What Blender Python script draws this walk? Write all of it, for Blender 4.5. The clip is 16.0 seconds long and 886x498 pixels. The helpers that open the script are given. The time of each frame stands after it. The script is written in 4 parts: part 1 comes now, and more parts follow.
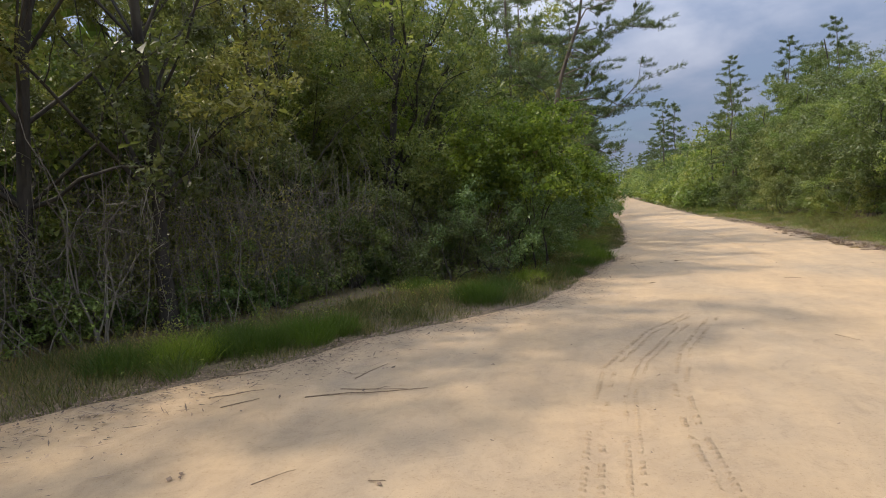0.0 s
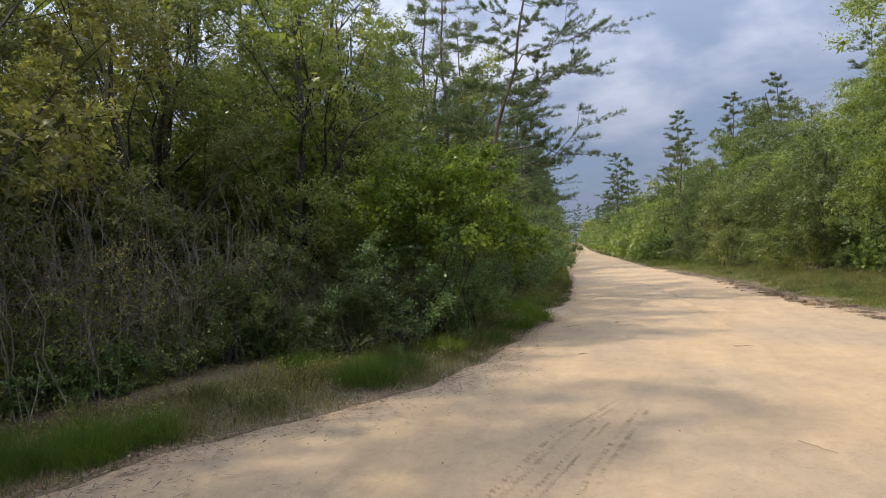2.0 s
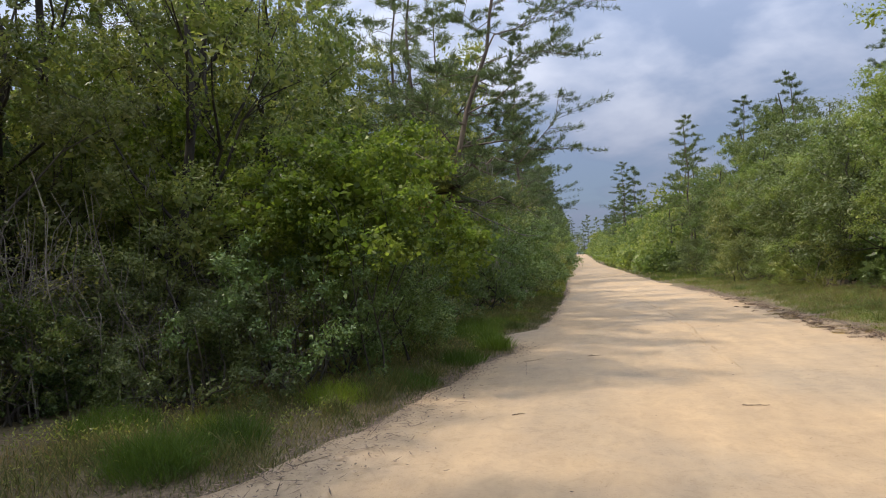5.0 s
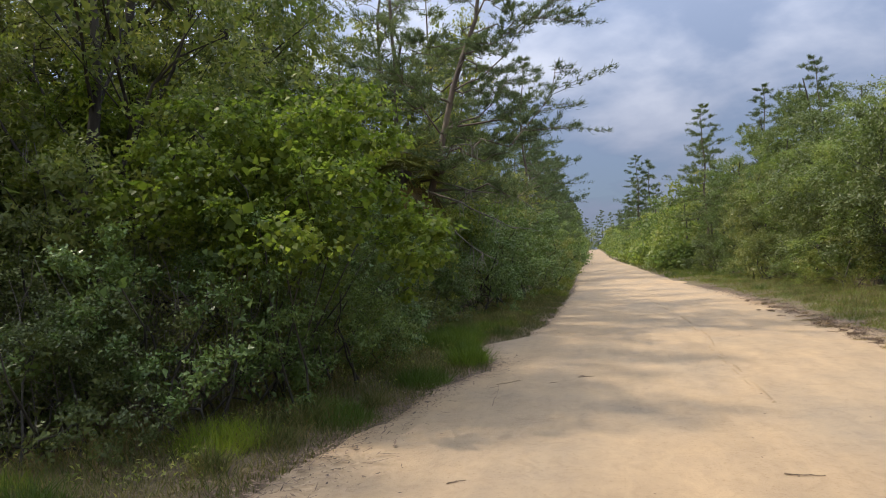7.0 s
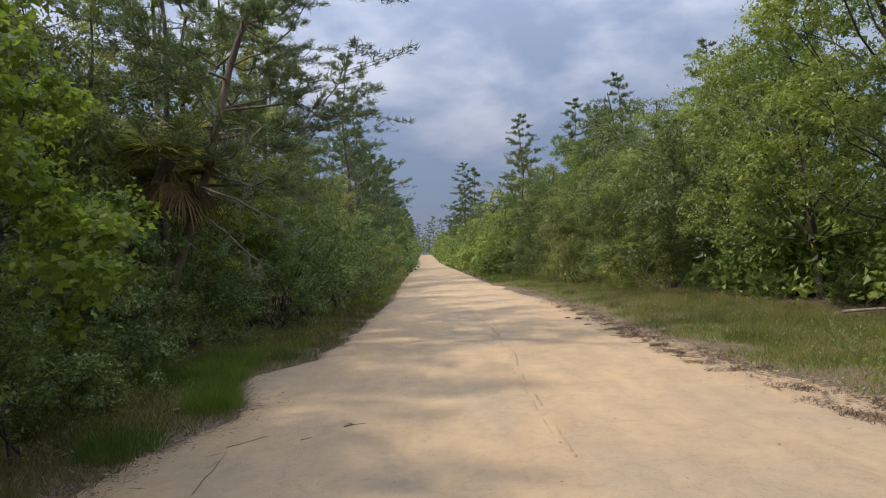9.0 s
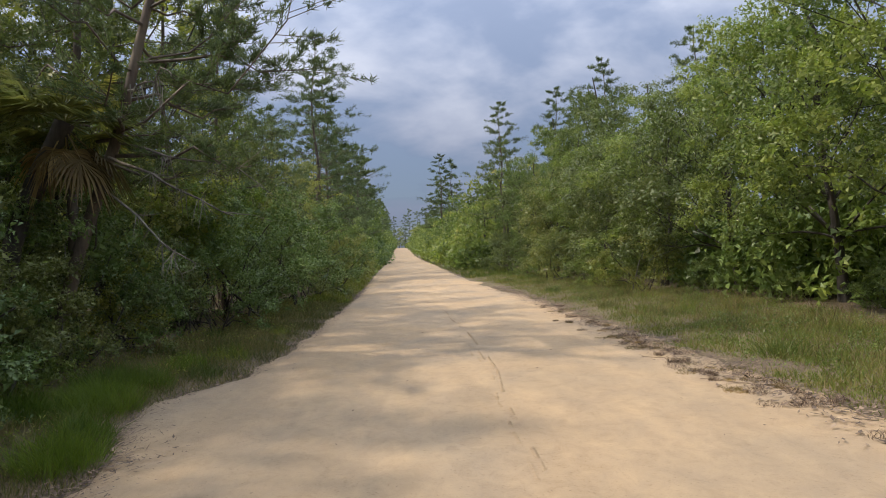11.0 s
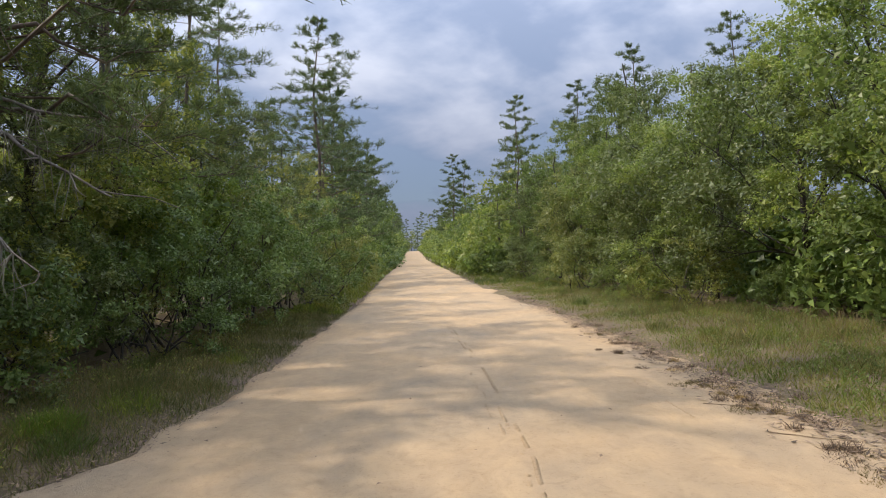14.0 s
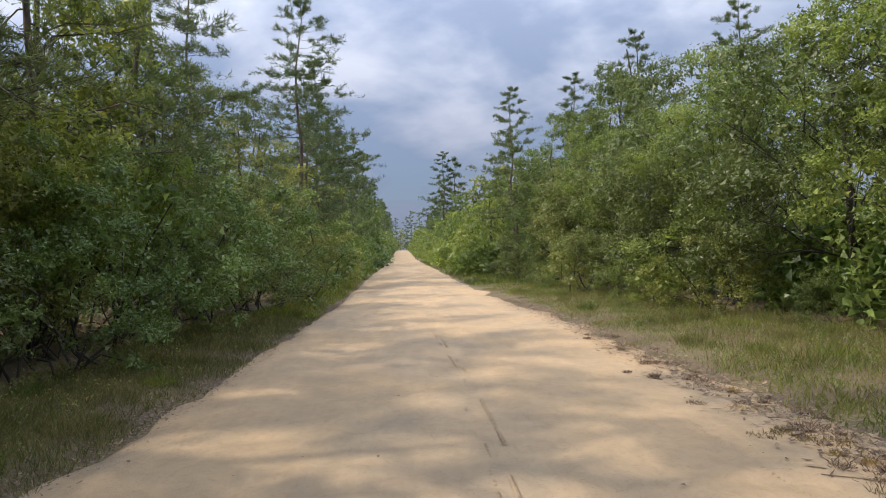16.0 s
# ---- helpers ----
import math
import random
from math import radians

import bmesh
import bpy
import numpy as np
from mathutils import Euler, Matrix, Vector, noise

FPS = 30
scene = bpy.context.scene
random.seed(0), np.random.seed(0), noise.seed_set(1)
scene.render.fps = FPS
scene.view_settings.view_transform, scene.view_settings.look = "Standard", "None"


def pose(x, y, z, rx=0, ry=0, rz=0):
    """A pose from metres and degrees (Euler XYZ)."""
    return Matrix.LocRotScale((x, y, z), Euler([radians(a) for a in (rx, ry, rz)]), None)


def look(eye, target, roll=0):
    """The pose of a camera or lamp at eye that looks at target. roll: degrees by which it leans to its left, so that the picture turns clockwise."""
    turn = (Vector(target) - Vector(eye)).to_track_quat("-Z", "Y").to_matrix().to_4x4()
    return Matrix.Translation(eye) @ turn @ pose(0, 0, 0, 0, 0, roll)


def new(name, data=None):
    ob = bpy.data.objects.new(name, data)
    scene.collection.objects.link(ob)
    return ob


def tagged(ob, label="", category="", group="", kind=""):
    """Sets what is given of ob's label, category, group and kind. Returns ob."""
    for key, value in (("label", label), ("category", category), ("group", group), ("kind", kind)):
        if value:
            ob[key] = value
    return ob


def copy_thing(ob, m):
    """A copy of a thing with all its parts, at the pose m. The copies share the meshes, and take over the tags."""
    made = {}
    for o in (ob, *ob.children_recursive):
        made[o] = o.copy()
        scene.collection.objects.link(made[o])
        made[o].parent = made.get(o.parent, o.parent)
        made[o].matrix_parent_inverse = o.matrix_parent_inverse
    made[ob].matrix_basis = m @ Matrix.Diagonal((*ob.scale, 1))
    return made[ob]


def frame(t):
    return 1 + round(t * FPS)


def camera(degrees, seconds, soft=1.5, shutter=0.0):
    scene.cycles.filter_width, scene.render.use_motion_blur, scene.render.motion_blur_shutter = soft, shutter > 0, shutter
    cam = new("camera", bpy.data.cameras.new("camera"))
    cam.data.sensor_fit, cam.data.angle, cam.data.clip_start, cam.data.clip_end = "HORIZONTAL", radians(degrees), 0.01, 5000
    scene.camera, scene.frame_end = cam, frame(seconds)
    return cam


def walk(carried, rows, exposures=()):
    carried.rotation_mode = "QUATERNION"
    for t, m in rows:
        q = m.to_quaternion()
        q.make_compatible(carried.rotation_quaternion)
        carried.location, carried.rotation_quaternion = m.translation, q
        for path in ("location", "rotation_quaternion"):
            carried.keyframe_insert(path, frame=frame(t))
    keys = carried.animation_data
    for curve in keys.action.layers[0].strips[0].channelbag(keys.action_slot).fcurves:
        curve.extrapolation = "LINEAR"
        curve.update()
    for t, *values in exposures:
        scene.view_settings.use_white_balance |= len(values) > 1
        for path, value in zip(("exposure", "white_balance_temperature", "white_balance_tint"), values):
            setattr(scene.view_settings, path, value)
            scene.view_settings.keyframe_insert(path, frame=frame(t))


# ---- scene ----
cam = camera(71.4, 16.0, soft=1.0)
METRES, EYE, TILT, LEAN, TURN = 17.4, 1.5, 0.0, 0.0, 15.0
ROWS = [
    (0.0, 0.0, 0.0, 0.0, -0.16, -3.53, 2.66),
    (0.5, 0.0122, 0.0264, 0.0002, -2.14, -2.33, 2.92),
    (1.0, 0.027, 0.0516, 0.0016, -3.12, -1.38, 3.11),
    (1.5, 0.0446, 0.0739, 0.0023, -3.28, 0.1, 2.97),
    (2.0, 0.0617, 0.0994, 0.0023, -3.57, 1.19, 2.97),
    (2.5, 0.0792, 0.1223, 0.0026, -3.87, 1.48, 3.14),
    (3.0, 0.0925, 0.148, 0.0023, -4.39, 1.62, 3.02),
    (3.5, 0.1098, 0.1742, 0.0023, -4.42, 2.0, 2.7),
    (4.0, 0.1264, 0.2029, 0.0011, -3.87, 2.21, 2.66),
    (6.5, 0.1892, 0.3424, 0.0032, -1.6, 2.13, 2.52),
    (7.0, 0.2026, 0.3698, 0.0037, -1.45, 1.85, 2.44),
    (7.5, 0.2171, 0.3969, 0.0052, -2.9, 2.32, 2.14),
    (8.0, 0.2385, 0.4208, 0.008, -7.12, 2.8, 2.38),
    (8.5, 0.2521, 0.4478, 0.0087, -15.19, 1.61, 3.04),
    (9.0, 0.2691, 0.4757, 0.0063, -16.71, 1.62, 3.03),
    (9.5, 0.2818, 0.5055, 0.0062, -18.99, 1.43, 2.5),
    (12.0, 0.3369, 0.6573, 0.0058, -18.74, 0.8, 2.28),
    (12.5, 0.3484, 0.6868, 0.0073, -17.95, 0.8, 2.14),
    (13.0, 0.3592, 0.7172, 0.0069, -17.96, 0.53, 2.09),
    (13.5, 0.372, 0.7456, 0.0079, -17.43, 0.69, 1.93),
    (14.0, 0.381, 0.7751, 0.0093, -17.78, 1.28, 1.83),
    (14.5, 0.3927, 0.8067, 0.0074, -17.99, 1.35, 1.71),
    (15.0, 0.4, 0.8369, 0.0074, -18.24, 1.21, 1.45),
    (15.5, 0.4132, 0.8666, 0.0072, -18.43, 1.34, 1.36),
    (16.0, 0.4223, 0.8984, 0.0067, -18.77, 1.24, 1.22),
]
walk(cam, [(t, pose(0, 0, EYE, TILT, LEAN, TURN) @ pose(METRES * x, METRES * y, METRES * z, 90 + pitch, roll, yaw)) for t, x, y, z, yaw, pitch, roll in ROWS],
     exposures=((0.0, 0.0), (4.0, 0.05), (7.0, 0.0), (9.0, -0.12), (12.0, -0.02), (16.0, 0.08)))

# ---- light ----
world = bpy.data.worlds.new("sky")
scene.world = world
world.use_nodes = True
SUN_EL, SUN_AZ = radians(52), radians(-94)      # azimuth from +y towards +x


def build_sky():
    nt = world.node_tree
    nt.nodes.clear()
    N, L = nt.nodes.new, nt.links.new
    out = N("ShaderNodeOutputWorld")
    bg = N("ShaderNodeBackground")
    sky = N("ShaderNodeTexSky")
    sky.sky_type, sky.sun_disc = "NISHITA", False
    sky.sun_elevation, sky.sun_rotation = SUN_EL, SUN_AZ
    sky.air_density, sky.dust_density, sky.ozone_density = 1.0, 1.0, 1.6
    tc = N("ShaderNodeTexCoord")
    sep = N("ShaderNodeSeparateXYZ")
    L(tc.outputs["Generated"], sep.inputs[0])
    up = N("ShaderNodeMath"); up.operation = "MAXIMUM"; up.inputs[1].default_value = 0.0
    L(sep.outputs[2], up.inputs[0])
    add = N("ShaderNodeMath"); add.operation = "ADD"; add.inputs[1].default_value = 0.34
    L(up.outputs[0], add.inputs[0])
    div = N("ShaderNodeVectorMath"); div.operation = "DIVIDE"
    com = N("ShaderNodeCombineXYZ"); com.inputs[2].default_value = 1.0
    L(add.outputs[0], com.inputs[0]); L(add.outputs[0], com.inputs[1])
    L(tc.outputs["Generated"], div.inputs[0]); L(com.outputs[0], div.inputs[1])
    mp = N("ShaderNodeMapping")
    mp.inputs["Rotation"].default_value = (0, 0, radians(-52))
    mp.inputs["Scale"].default_value = (1.0, 1.2, 1.0)
    mp.inputs["Location"].default_value = (1.3, 5.2, 0.0)
    L(div.outputs[0], mp.inputs[0])
    big = N("ShaderNodeTexNoise"); big.noise_dimensions = "2D"
    big.inputs["Scale"].default_value, big.inputs["Detail"].default_value = 2.6, 8
    big.inputs["Roughness"].default_value, big.inputs["Distortion"].default_value = 0.5, 0.12
    L(mp.outputs[0], big.inputs["Vector"])
    ramp = N("ShaderNodeValToRGB")
    ramp.color_ramp.elements[0].position, ramp.color_ramp.elements[1].position = 0.36, 0.62
    L(big.outputs[0], ramp.inputs[0])
    shade = N("ShaderNodeValToRGB")
    e = shade.color_ramp.elements
    e[0].position, e[0].color = 0.40, (2.2, 2.8, 4.7, 1)
    e[1].position, e[1].color = 0.70, (4.1, 4.7, 6.6, 1)
    L(big.outputs[0], shade.inputs[0])
    # thin cloud grows brighter towards the zenith and round the veiled sun
    lift = N("ShaderNodeVectorMath"); lift.operation = "MULTIPLY_ADD"
    lift.inputs[1].default_value, lift.inputs[2].default_value = (6.6, 5.9, 4.5), (0.45, 0.46, 0.48)
    steep = N("ShaderNodeMath"); steep.operation = "POWER"; steep.inputs[1].default_value = 1.5
    L(up.outputs[0], steep.inputs[0])
    L(steep.outputs[0], lift.inputs[0])
    dot = N("ShaderNodeVectorMath"); dot.operation = "DOT_PRODUCT"
    dot.inputs[1].default_value = (math.sin(SUN_AZ) * math.cos(SUN_EL), math.cos(SUN_AZ) * math.cos(SUN_EL), math.sin(SUN_EL))
    L(tc.outputs["Generated"], dot.inputs[0])
    pos = N("ShaderNodeMath"); pos.operation = "MAXIMUM"; pos.inputs[1].default_value = 0.0
    L(dot.outputs["Value"], pos.inputs[0])
    halo = N("ShaderNodeMath"); halo.operation = "POWER"; halo.inputs[1].default_value = 6.0
    L(pos.outputs[0], halo.inputs[0])
    glow = N("ShaderNodeVectorMath"); glow.operation = "MULTIPLY_ADD"
    glow.inputs[1].default_value = (3.2, 2.9, 2.3)
    L(halo.outputs[0], glow.inputs[0]); L(lift.outputs[0], glow.inputs[2])
    lit = N("ShaderNodeVectorMath"); lit.operation = "MULTIPLY"
    L(shade.outputs[0], lit.inputs[0]); L(glow.outputs[0], lit.inputs[1])
    fac = N("ShaderNodeMath"); fac.operation = "MULTIPLY_ADD"
    fac.inputs[1].default_value, fac.inputs[2].default_value = 0.3, 0.65
    L(ramp.outputs[0], fac.inputs[0])
    mix = N("ShaderNodeMix"); mix.data_type = "RGBA"
    L(fac.outputs[0], mix.inputs[0]); L(sky.outputs[0], mix.inputs[6]); L(lit.outputs[0], mix.inputs[7])
    L(mix.outputs[2], bg.inputs[0])
    bg.inputs[1].default_value = 0.117
    L(bg.outputs[0], out.inputs[0])


build_sky()
sun = new("sun", bpy.data.lights.new("sun", "SUN"))
sun.data.energy, sun.data.angle, sun.data.color = 4.5, radians(2.0), (1.0, 0.88, 0.71)
sun_from = Vector((math.sin(SUN_AZ) * math.cos(SUN_EL), math.cos(SUN_AZ) * math.cos(SUN_EL), math.sin(SUN_EL)))
sun.matrix_world = look(sun_from * 50, (0, 0, 0))


# ---- materials ----
def node_material(name):
    m = bpy.data.materials.new(name)
    m.use_nodes = True
    nt = m.node_tree
    return m, nt, nt.nodes["Principled BSDF"]


def ramp_node(nt, stops):
    r = nt.nodes.new("ShaderNodeValToRGB")
    e = r.color_ramp.elements
    while len(e) < len(stops):
        e.new(0.5)
    for el, (p, c) in zip(e, stops):
        el.position, el.color = p, (*c, 1)
    return r


def noise_node(nt, scale, detail=4, rough=0.55, stretch=None, distortion=0.0):
    n = nt.nodes.new("ShaderNodeTexNoise")
    n.inputs["Scale"].default_value, n.inputs["Detail"].default_value = scale, detail
    n.inputs["Roughness"].default_value, n.inputs["Distortion"].default_value = rough, distortion
    tc = nt.nodes.new("ShaderNodeTexCoord")
    mp = nt.nodes.new("ShaderNodeMapping")
    if stretch:
        mp.inputs["Scale"].default_value = stretch
    nt.links.new(tc.outputs["Object"], mp.inputs[0])
    nt.links.new(mp.outputs[0], n.inputs["Vector"])
    return n


def mixed(nt, fac, a, b, kind="MIX"):
    m = nt.nodes.new("ShaderNodeMix")
    m.data_type, m.blend_type = "RGBA", kind
    for src, i in ((fac, 0), (a, 6), (b, 7)):
        if isinstance(src, (int, float)):
            m.inputs[i].default_value = src
        elif isinstance(src, tuple):
            m.inputs[i].default_value = (*src, 1)
        else:
            nt.links.new(src, m.inputs[i])
    return m.outputs[2]


def bumped(nt, bsdf, height, strength, distance):
    b = nt.nodes.new("ShaderNodeBump")
    b.inputs["Strength"].default_value, b.inputs["Distance"].default_value = strength, distance
    nt.links.new(height, b.inputs["Height"])
    nt.links.new(b.outputs[0], bsdf.inputs["Normal"])


def leaf_material(name, stops, rough=0.38, translucent=0.42, patch=0.52, vary=1.0):
    """Leaves: colour by leaf, drifting over the plant, with light through the blade."""
    m, nt, bsdf = node_material(name)
    geo = nt.nodes.new("ShaderNodeNewGeometry")
    big = noise_node(nt, 1.15, 3)
    add = nt.nodes.new("ShaderNodeMath"); add.operation = "MULTIPLY_ADD"
    add.inputs[1].default_value = patch * 2.2
    nt.links.new(big.outputs[0], add.inputs[0])
    sub = nt.nodes.new("ShaderNodeMath"); sub.operation = "MULTIPLY_ADD"
    sub.inputs[1].default_value, sub.inputs[2].default_value = 1 - patch, -patch * 0.6
    nt.links.new(geo.outputs["Random Per Island"], sub.inputs[0])
    nt.links.new(sub.outputs[0], add.inputs[2])
    r = ramp_node(nt, [(p, (c[0] * 0.98, c[1], c[2] * 0.84)) for p, c in stops])
    nt.links.new(add.outputs[0], r.inputs[0])
    info = nt.nodes.new("ShaderNodeObjectInfo")
    tone = ramp_node(nt, [(0.0, (0.55, 0.62, 0.62)), (0.35, (0.82, 0.87, 0.83)), (0.7, (1.08, 1.06, 0.92)), (1.0, (1.5, 1.38, 1.0))])
    nt.links.new(info.outputs["Random"], tone.inputs[0])
    tint = mixed(nt, vary, r.outputs[0], tone.outputs[0], "MULTIPLY")
    nt.links.new(tint, bsdf.inputs["Base Color"])
    bsdf.inputs["Roughness"].default_value = rough
    bsdf.inputs["Specular IOR Level"].default_value = 0.28
    tr = nt.nodes.new("ShaderNodeBsdfTranslucent")
    warm = mixed(nt, 0.5, tint, (0.95, 1.15, 0.4), "MULTIPLY")
    gain = mixed(nt, 1.0, warm, (1.6, 1.6, 1.6), "MULTIPLY")
    nt.links.new(gain, tr.inputs[0])
    ms = nt.nodes.new("ShaderNodeMixShader")
    ms.inputs[0].default_value = translucent
    nt.links.new(bsdf.outputs[0], ms.inputs[1]); nt.links.new(tr.outputs[0], ms.inputs[2])
    nt.links.new(ms.outputs[0], nt.nodes["Material Output"].inputs[0])
    return m


def bark_material(name, dark, light, scale=9.0):
    m, nt, bsdf = node_material(name)
    n = noise_node(nt, scale, 6, 0.65, (1, 1, 0.22))
    blot = noise_node(nt, 1.7, 3)
    r = ramp_node(nt, [(0.3, dark), (0.7, light)])
    nt.links.new(n.outputs[0], r.inputs[0])
    lich = ramp_node(nt, [(0.5, (0, 0, 0)), (0.68, (1, 1, 1))])
    nt.links.new(blot.outputs[0], lich.inputs[0])
    c = mixed(nt, lich.outputs[0], r.outputs[0], (light[0] * 1.15, light[1] * 1.2, light[2] * 1.1))
    nt.links.new(c, bsdf.inputs["Base Color"])
    bsdf.inputs["Roughness"].default_value = 0.9
    bumped(nt, bsdf, n.outputs[0], 0.9, 0.02)
    return m


def island_material(name, stops, rough=0.85):
    m, nt, bsdf = node_material(name)
    geo = nt.nodes.new("ShaderNodeNewGeometry")
    r = ramp_node(nt, stops)
    nt.links.new(geo.outputs["Random Per Island"], r.inputs[0])
    n = noise_node(nt, 30, 3)
    c = mixed(nt, 0.35, r.outputs[0], n.outputs[0], "SOFT_LIGHT")
    nt.links.new(c, bsdf.inputs["Base Color"])
    bsdf.inputs["Roughness"].default_value = rough
    return m


def sand_material():
    m, nt, bsdf = node_material("sand")
    wide = noise_node(nt, 0.4, 5, 0.55, (1.2, 0.7, 1), 0.8)
    mid = noise_node(nt, 1.6, 6, 0.62, (1.1, 0.9, 1), 0.5)
    streak = noise_node(nt, 1.1, 5, 0.6, (1.8, 0.3, 1), 0.6)
    grain = noise_node(nt, 160, 3, 0.7)
    lumps = noise_node(nt, 14, 5, 0.65)
    a = ramp_node(nt, [(0.35, (0.310, 0.239, 0.164)), (0.62, (0.455, 0.311, 0.173))])
    nt.links.new(wide.outputs[0], a.inputs[0])
    b = ramp_node(nt, [(0.35, (0.317, 0.251, 0.178)), (0.7, (0.455, 0.343, 0.216))])
    nt.links.new(mid.outputs[0], b.inputs[0])
    c = mixed(nt, 0.5, a.outputs[0], b.outputs[0])
    s = ramp_node(nt, [(0.38, (0.83, 0.84, 0.86)), (0.6, (1.05, 1.04, 1.02))])
    nt.links.new(streak.outputs[0], s.inputs[0])
    c = mixed(nt, 0.5, c, s.outputs[0], "MULTIPLY")
    g = ramp_node(nt, [(0.3, (0.8, 0.78, 0.76)), (0.7, (1.1, 1.1, 1.1))])
    nt.links.new(grain.outputs[0], g.inputs[0])
    c = mixed(nt, 0.55, c, g.outputs[0], "MULTIPLY")
    speck = noise_node(nt, 42, 4, 0.75)
    k = ramp_node(nt, [(0.33, (0.62, 0.58, 0.55)), (0.43, (1, 1, 1)), (0.62, (1, 1, 1)), (0.75, (1.12, 1.12, 1.14))])
    nt.links.new(speck.outputs[0], k.inputs[0])
    c = mixed(nt, 0.6, c, k.outputs[0], "MULTIPLY")
    scuff = noise_node(nt, 5.5, 6, 0.7, (1.0, 0.8, 1), 1.2)
    f = ramp_node(nt, [(0.36, (0.86, 0.85, 0.85)), (0.52, (1, 1, 1)), (0.68, (1.08, 1.07, 1.05))])
    nt.links.new(scuff.outputs[0], f.inputs[0])
    c = mixed(nt, 0.7, c, f.outputs[0], "MULTIPLY")
    nt.links.new(c, bsdf.inputs["Base Color"])
    bsdf.inputs["Roughness"].default_value = 0.95
    bsdf.inputs["Specular IOR Level"].default_value = 0.15
    h = mixed(nt, 0.3, mixed(nt, 0.5, lumps.outputs[0], scuff.outputs[0]), grain.outputs[0])
    bumped(nt, bsdf, h, 0.9, 0.035)
    return m


def soil_material():
    m, nt, bsdf = node_material("forest_floor")
    wide = noise_node(nt, 0.7, 5, 0.6)
    fine = noise_node(nt, 26, 5, 0.7)
    a = ramp_node(nt, [(0.32, (0.060, 0.040, 0.025)), (0.5, (0.130, 0.090, 0.054)), (0.7, (0.235, 0.170, 0.105))])
    nt.links.new(fine.outputs[0], a.inputs[0])
    b = ramp_node(nt, [(0.4, (0.75, 0.75, 0.7)), (0.65, (0.9, 1.05, 0.7))])
    nt.links.new(wide.outputs[0], b.inputs[0])
    c = mixed(nt, 0.8, a.outputs[0], b.outputs[0], "MULTIPLY")
    nt.links.new(c, bsdf.inputs["Base Color"])
    bsdf.inputs["Roughness"].default_value = 0.95
    bumped(nt, bsdf, fine.outputs[0], 0.8, 0.03)
    return m


SAND, SOIL = sand_material(), soil_material()
BARK = bark_material("grey_bark", (0.014, 0.012, 0.010), (0.062, 0.052, 0.042))
PINE_BARK = bark_material("pine_bark", (0.035, 0.027, 0.021), (0.14, 0.108, 0.084), 7.0)
DEAD = bark_material("dead_wood", (0.06, 0.05, 0.042), (0.23, 0.2, 0.17), 16.0)
LEAF_OAK = leaf_material("oak_leaf", [(0.05, (0.046, 0.062, 0.023)), (0.45, (0.145, 0.169, 0.057)), (0.8, (0.259, 0.252, 0.099)), (1.0, (0.457, 0.365, 0.198))])
LEAF_OLIVE = leaf_material("olive_leaf", [(0.05, (0.057, 0.06, 0.025)), (0.45, (0.159, 0.156, 0.066)), (0.8, (0.261, 0.238, 0.111)), (1.0, (0.408, 0.335, 0.182))])
LEAF_DARK = leaf_material("dark_leaf", [(0.05, (0.058, 0.086, 0.035)), (0.55, (0.134, 0.187, 0.067)), (0.95, (0.268, 0.313, 0.12))], 0.35, 0.25)
LEAF_GREY = leaf_material("grey_green_leaf", [(0.05, (0.058, 0.068, 0.03)), (0.5, (0.129, 0.147, 0.059)), (0.9, (0.231, 0.229, 0.103)), (1.0, (0.335, 0.293, 0.143))], 0.38, 0.3)
LEAF_BRIGHT = leaf_material("vine_leaf", [(0.05, (0.037, 0.055, 0.012)), (0.4, (0.106, 0.143, 0.026)), (0.8, (0.205, 0.233, 0.048)), (1.0, (0.278, 0.273, 0.079))], 0.42, 0.5, 0.5, 0.0)
LEAF_RIGHT = leaf_material("scrub_leaf", [(0.05, (0.063, 0.082, 0.033)), (0.45, (0.137, 0.173, 0.063)), (0.85, (0.235, 0.256, 0.1)), (1.0, (0.344, 0.296, 0.131))], 0.38, 0.42, 0.52, 0.75)
NEEDLE = leaf_material("pine_needle", [(0.1, (0.053, 0.074, 0.037)), (0.6, (0.103, 0.133, 0.063)), (0.95, (0.179, 0.198, 0.09))], 0.5, 0.22, vary=0.6)
DRY = leaf_material("dry_leaf", [(0.1, (0.125, 0.084, 0.049)), (0.6, (0.237, 0.162, 0.092)), (0.95, (0.374, 0.276, 0.162))], 0.8, 0.2)
GRASS = leaf_material("grass_blade", [(0.1, (0.054, 0.077, 0.018)), (0.5, (0.102, 0.13, 0.03)), (0.8, (0.183, 0.176, 0.056)), (1.0, (0.322, 0.258, 0.121))], 0.55, 0.3)
VERGE = leaf_material("verge_grass_blade", [(0.1, (0.043, 0.059, 0.016)), (0.4, (0.086, 0.095, 0.029)), (0.62, (0.151, 0.127, 0.058)), (0.85, (0.216, 0.174, 0.094)), (1.0, (0.288, 0.237, 0.137))], 0.6, 0.3, 0.45, 0.0)
MIXED = leaf_material("low_verge_grass", [(0.1, (0.075, 0.100, 0.022)), (0.4, (0.125, 0.150, 0.034)), (0.6, (0.170, 0.165, 0.052)), (0.8, (0.220, 0.175, 0.085)), (1.0, (0.30, 0.24, 0.14))], 0.6, 0.3, 0.6, 0.0)
LUSH = leaf_material("lush_grass_blade", [(0.1, (0.058, 0.09, 0.015)), (0.6, (0.114, 0.161, 0.026)), (1.0, (0.194, 0.218, 0.045))], 0.5, 0.35)
MOSS = island_material("grey_moss", [(0.0, (0.13, 0.125, 0.10)), (1.0, (0.25, 0.24, 0.19))])
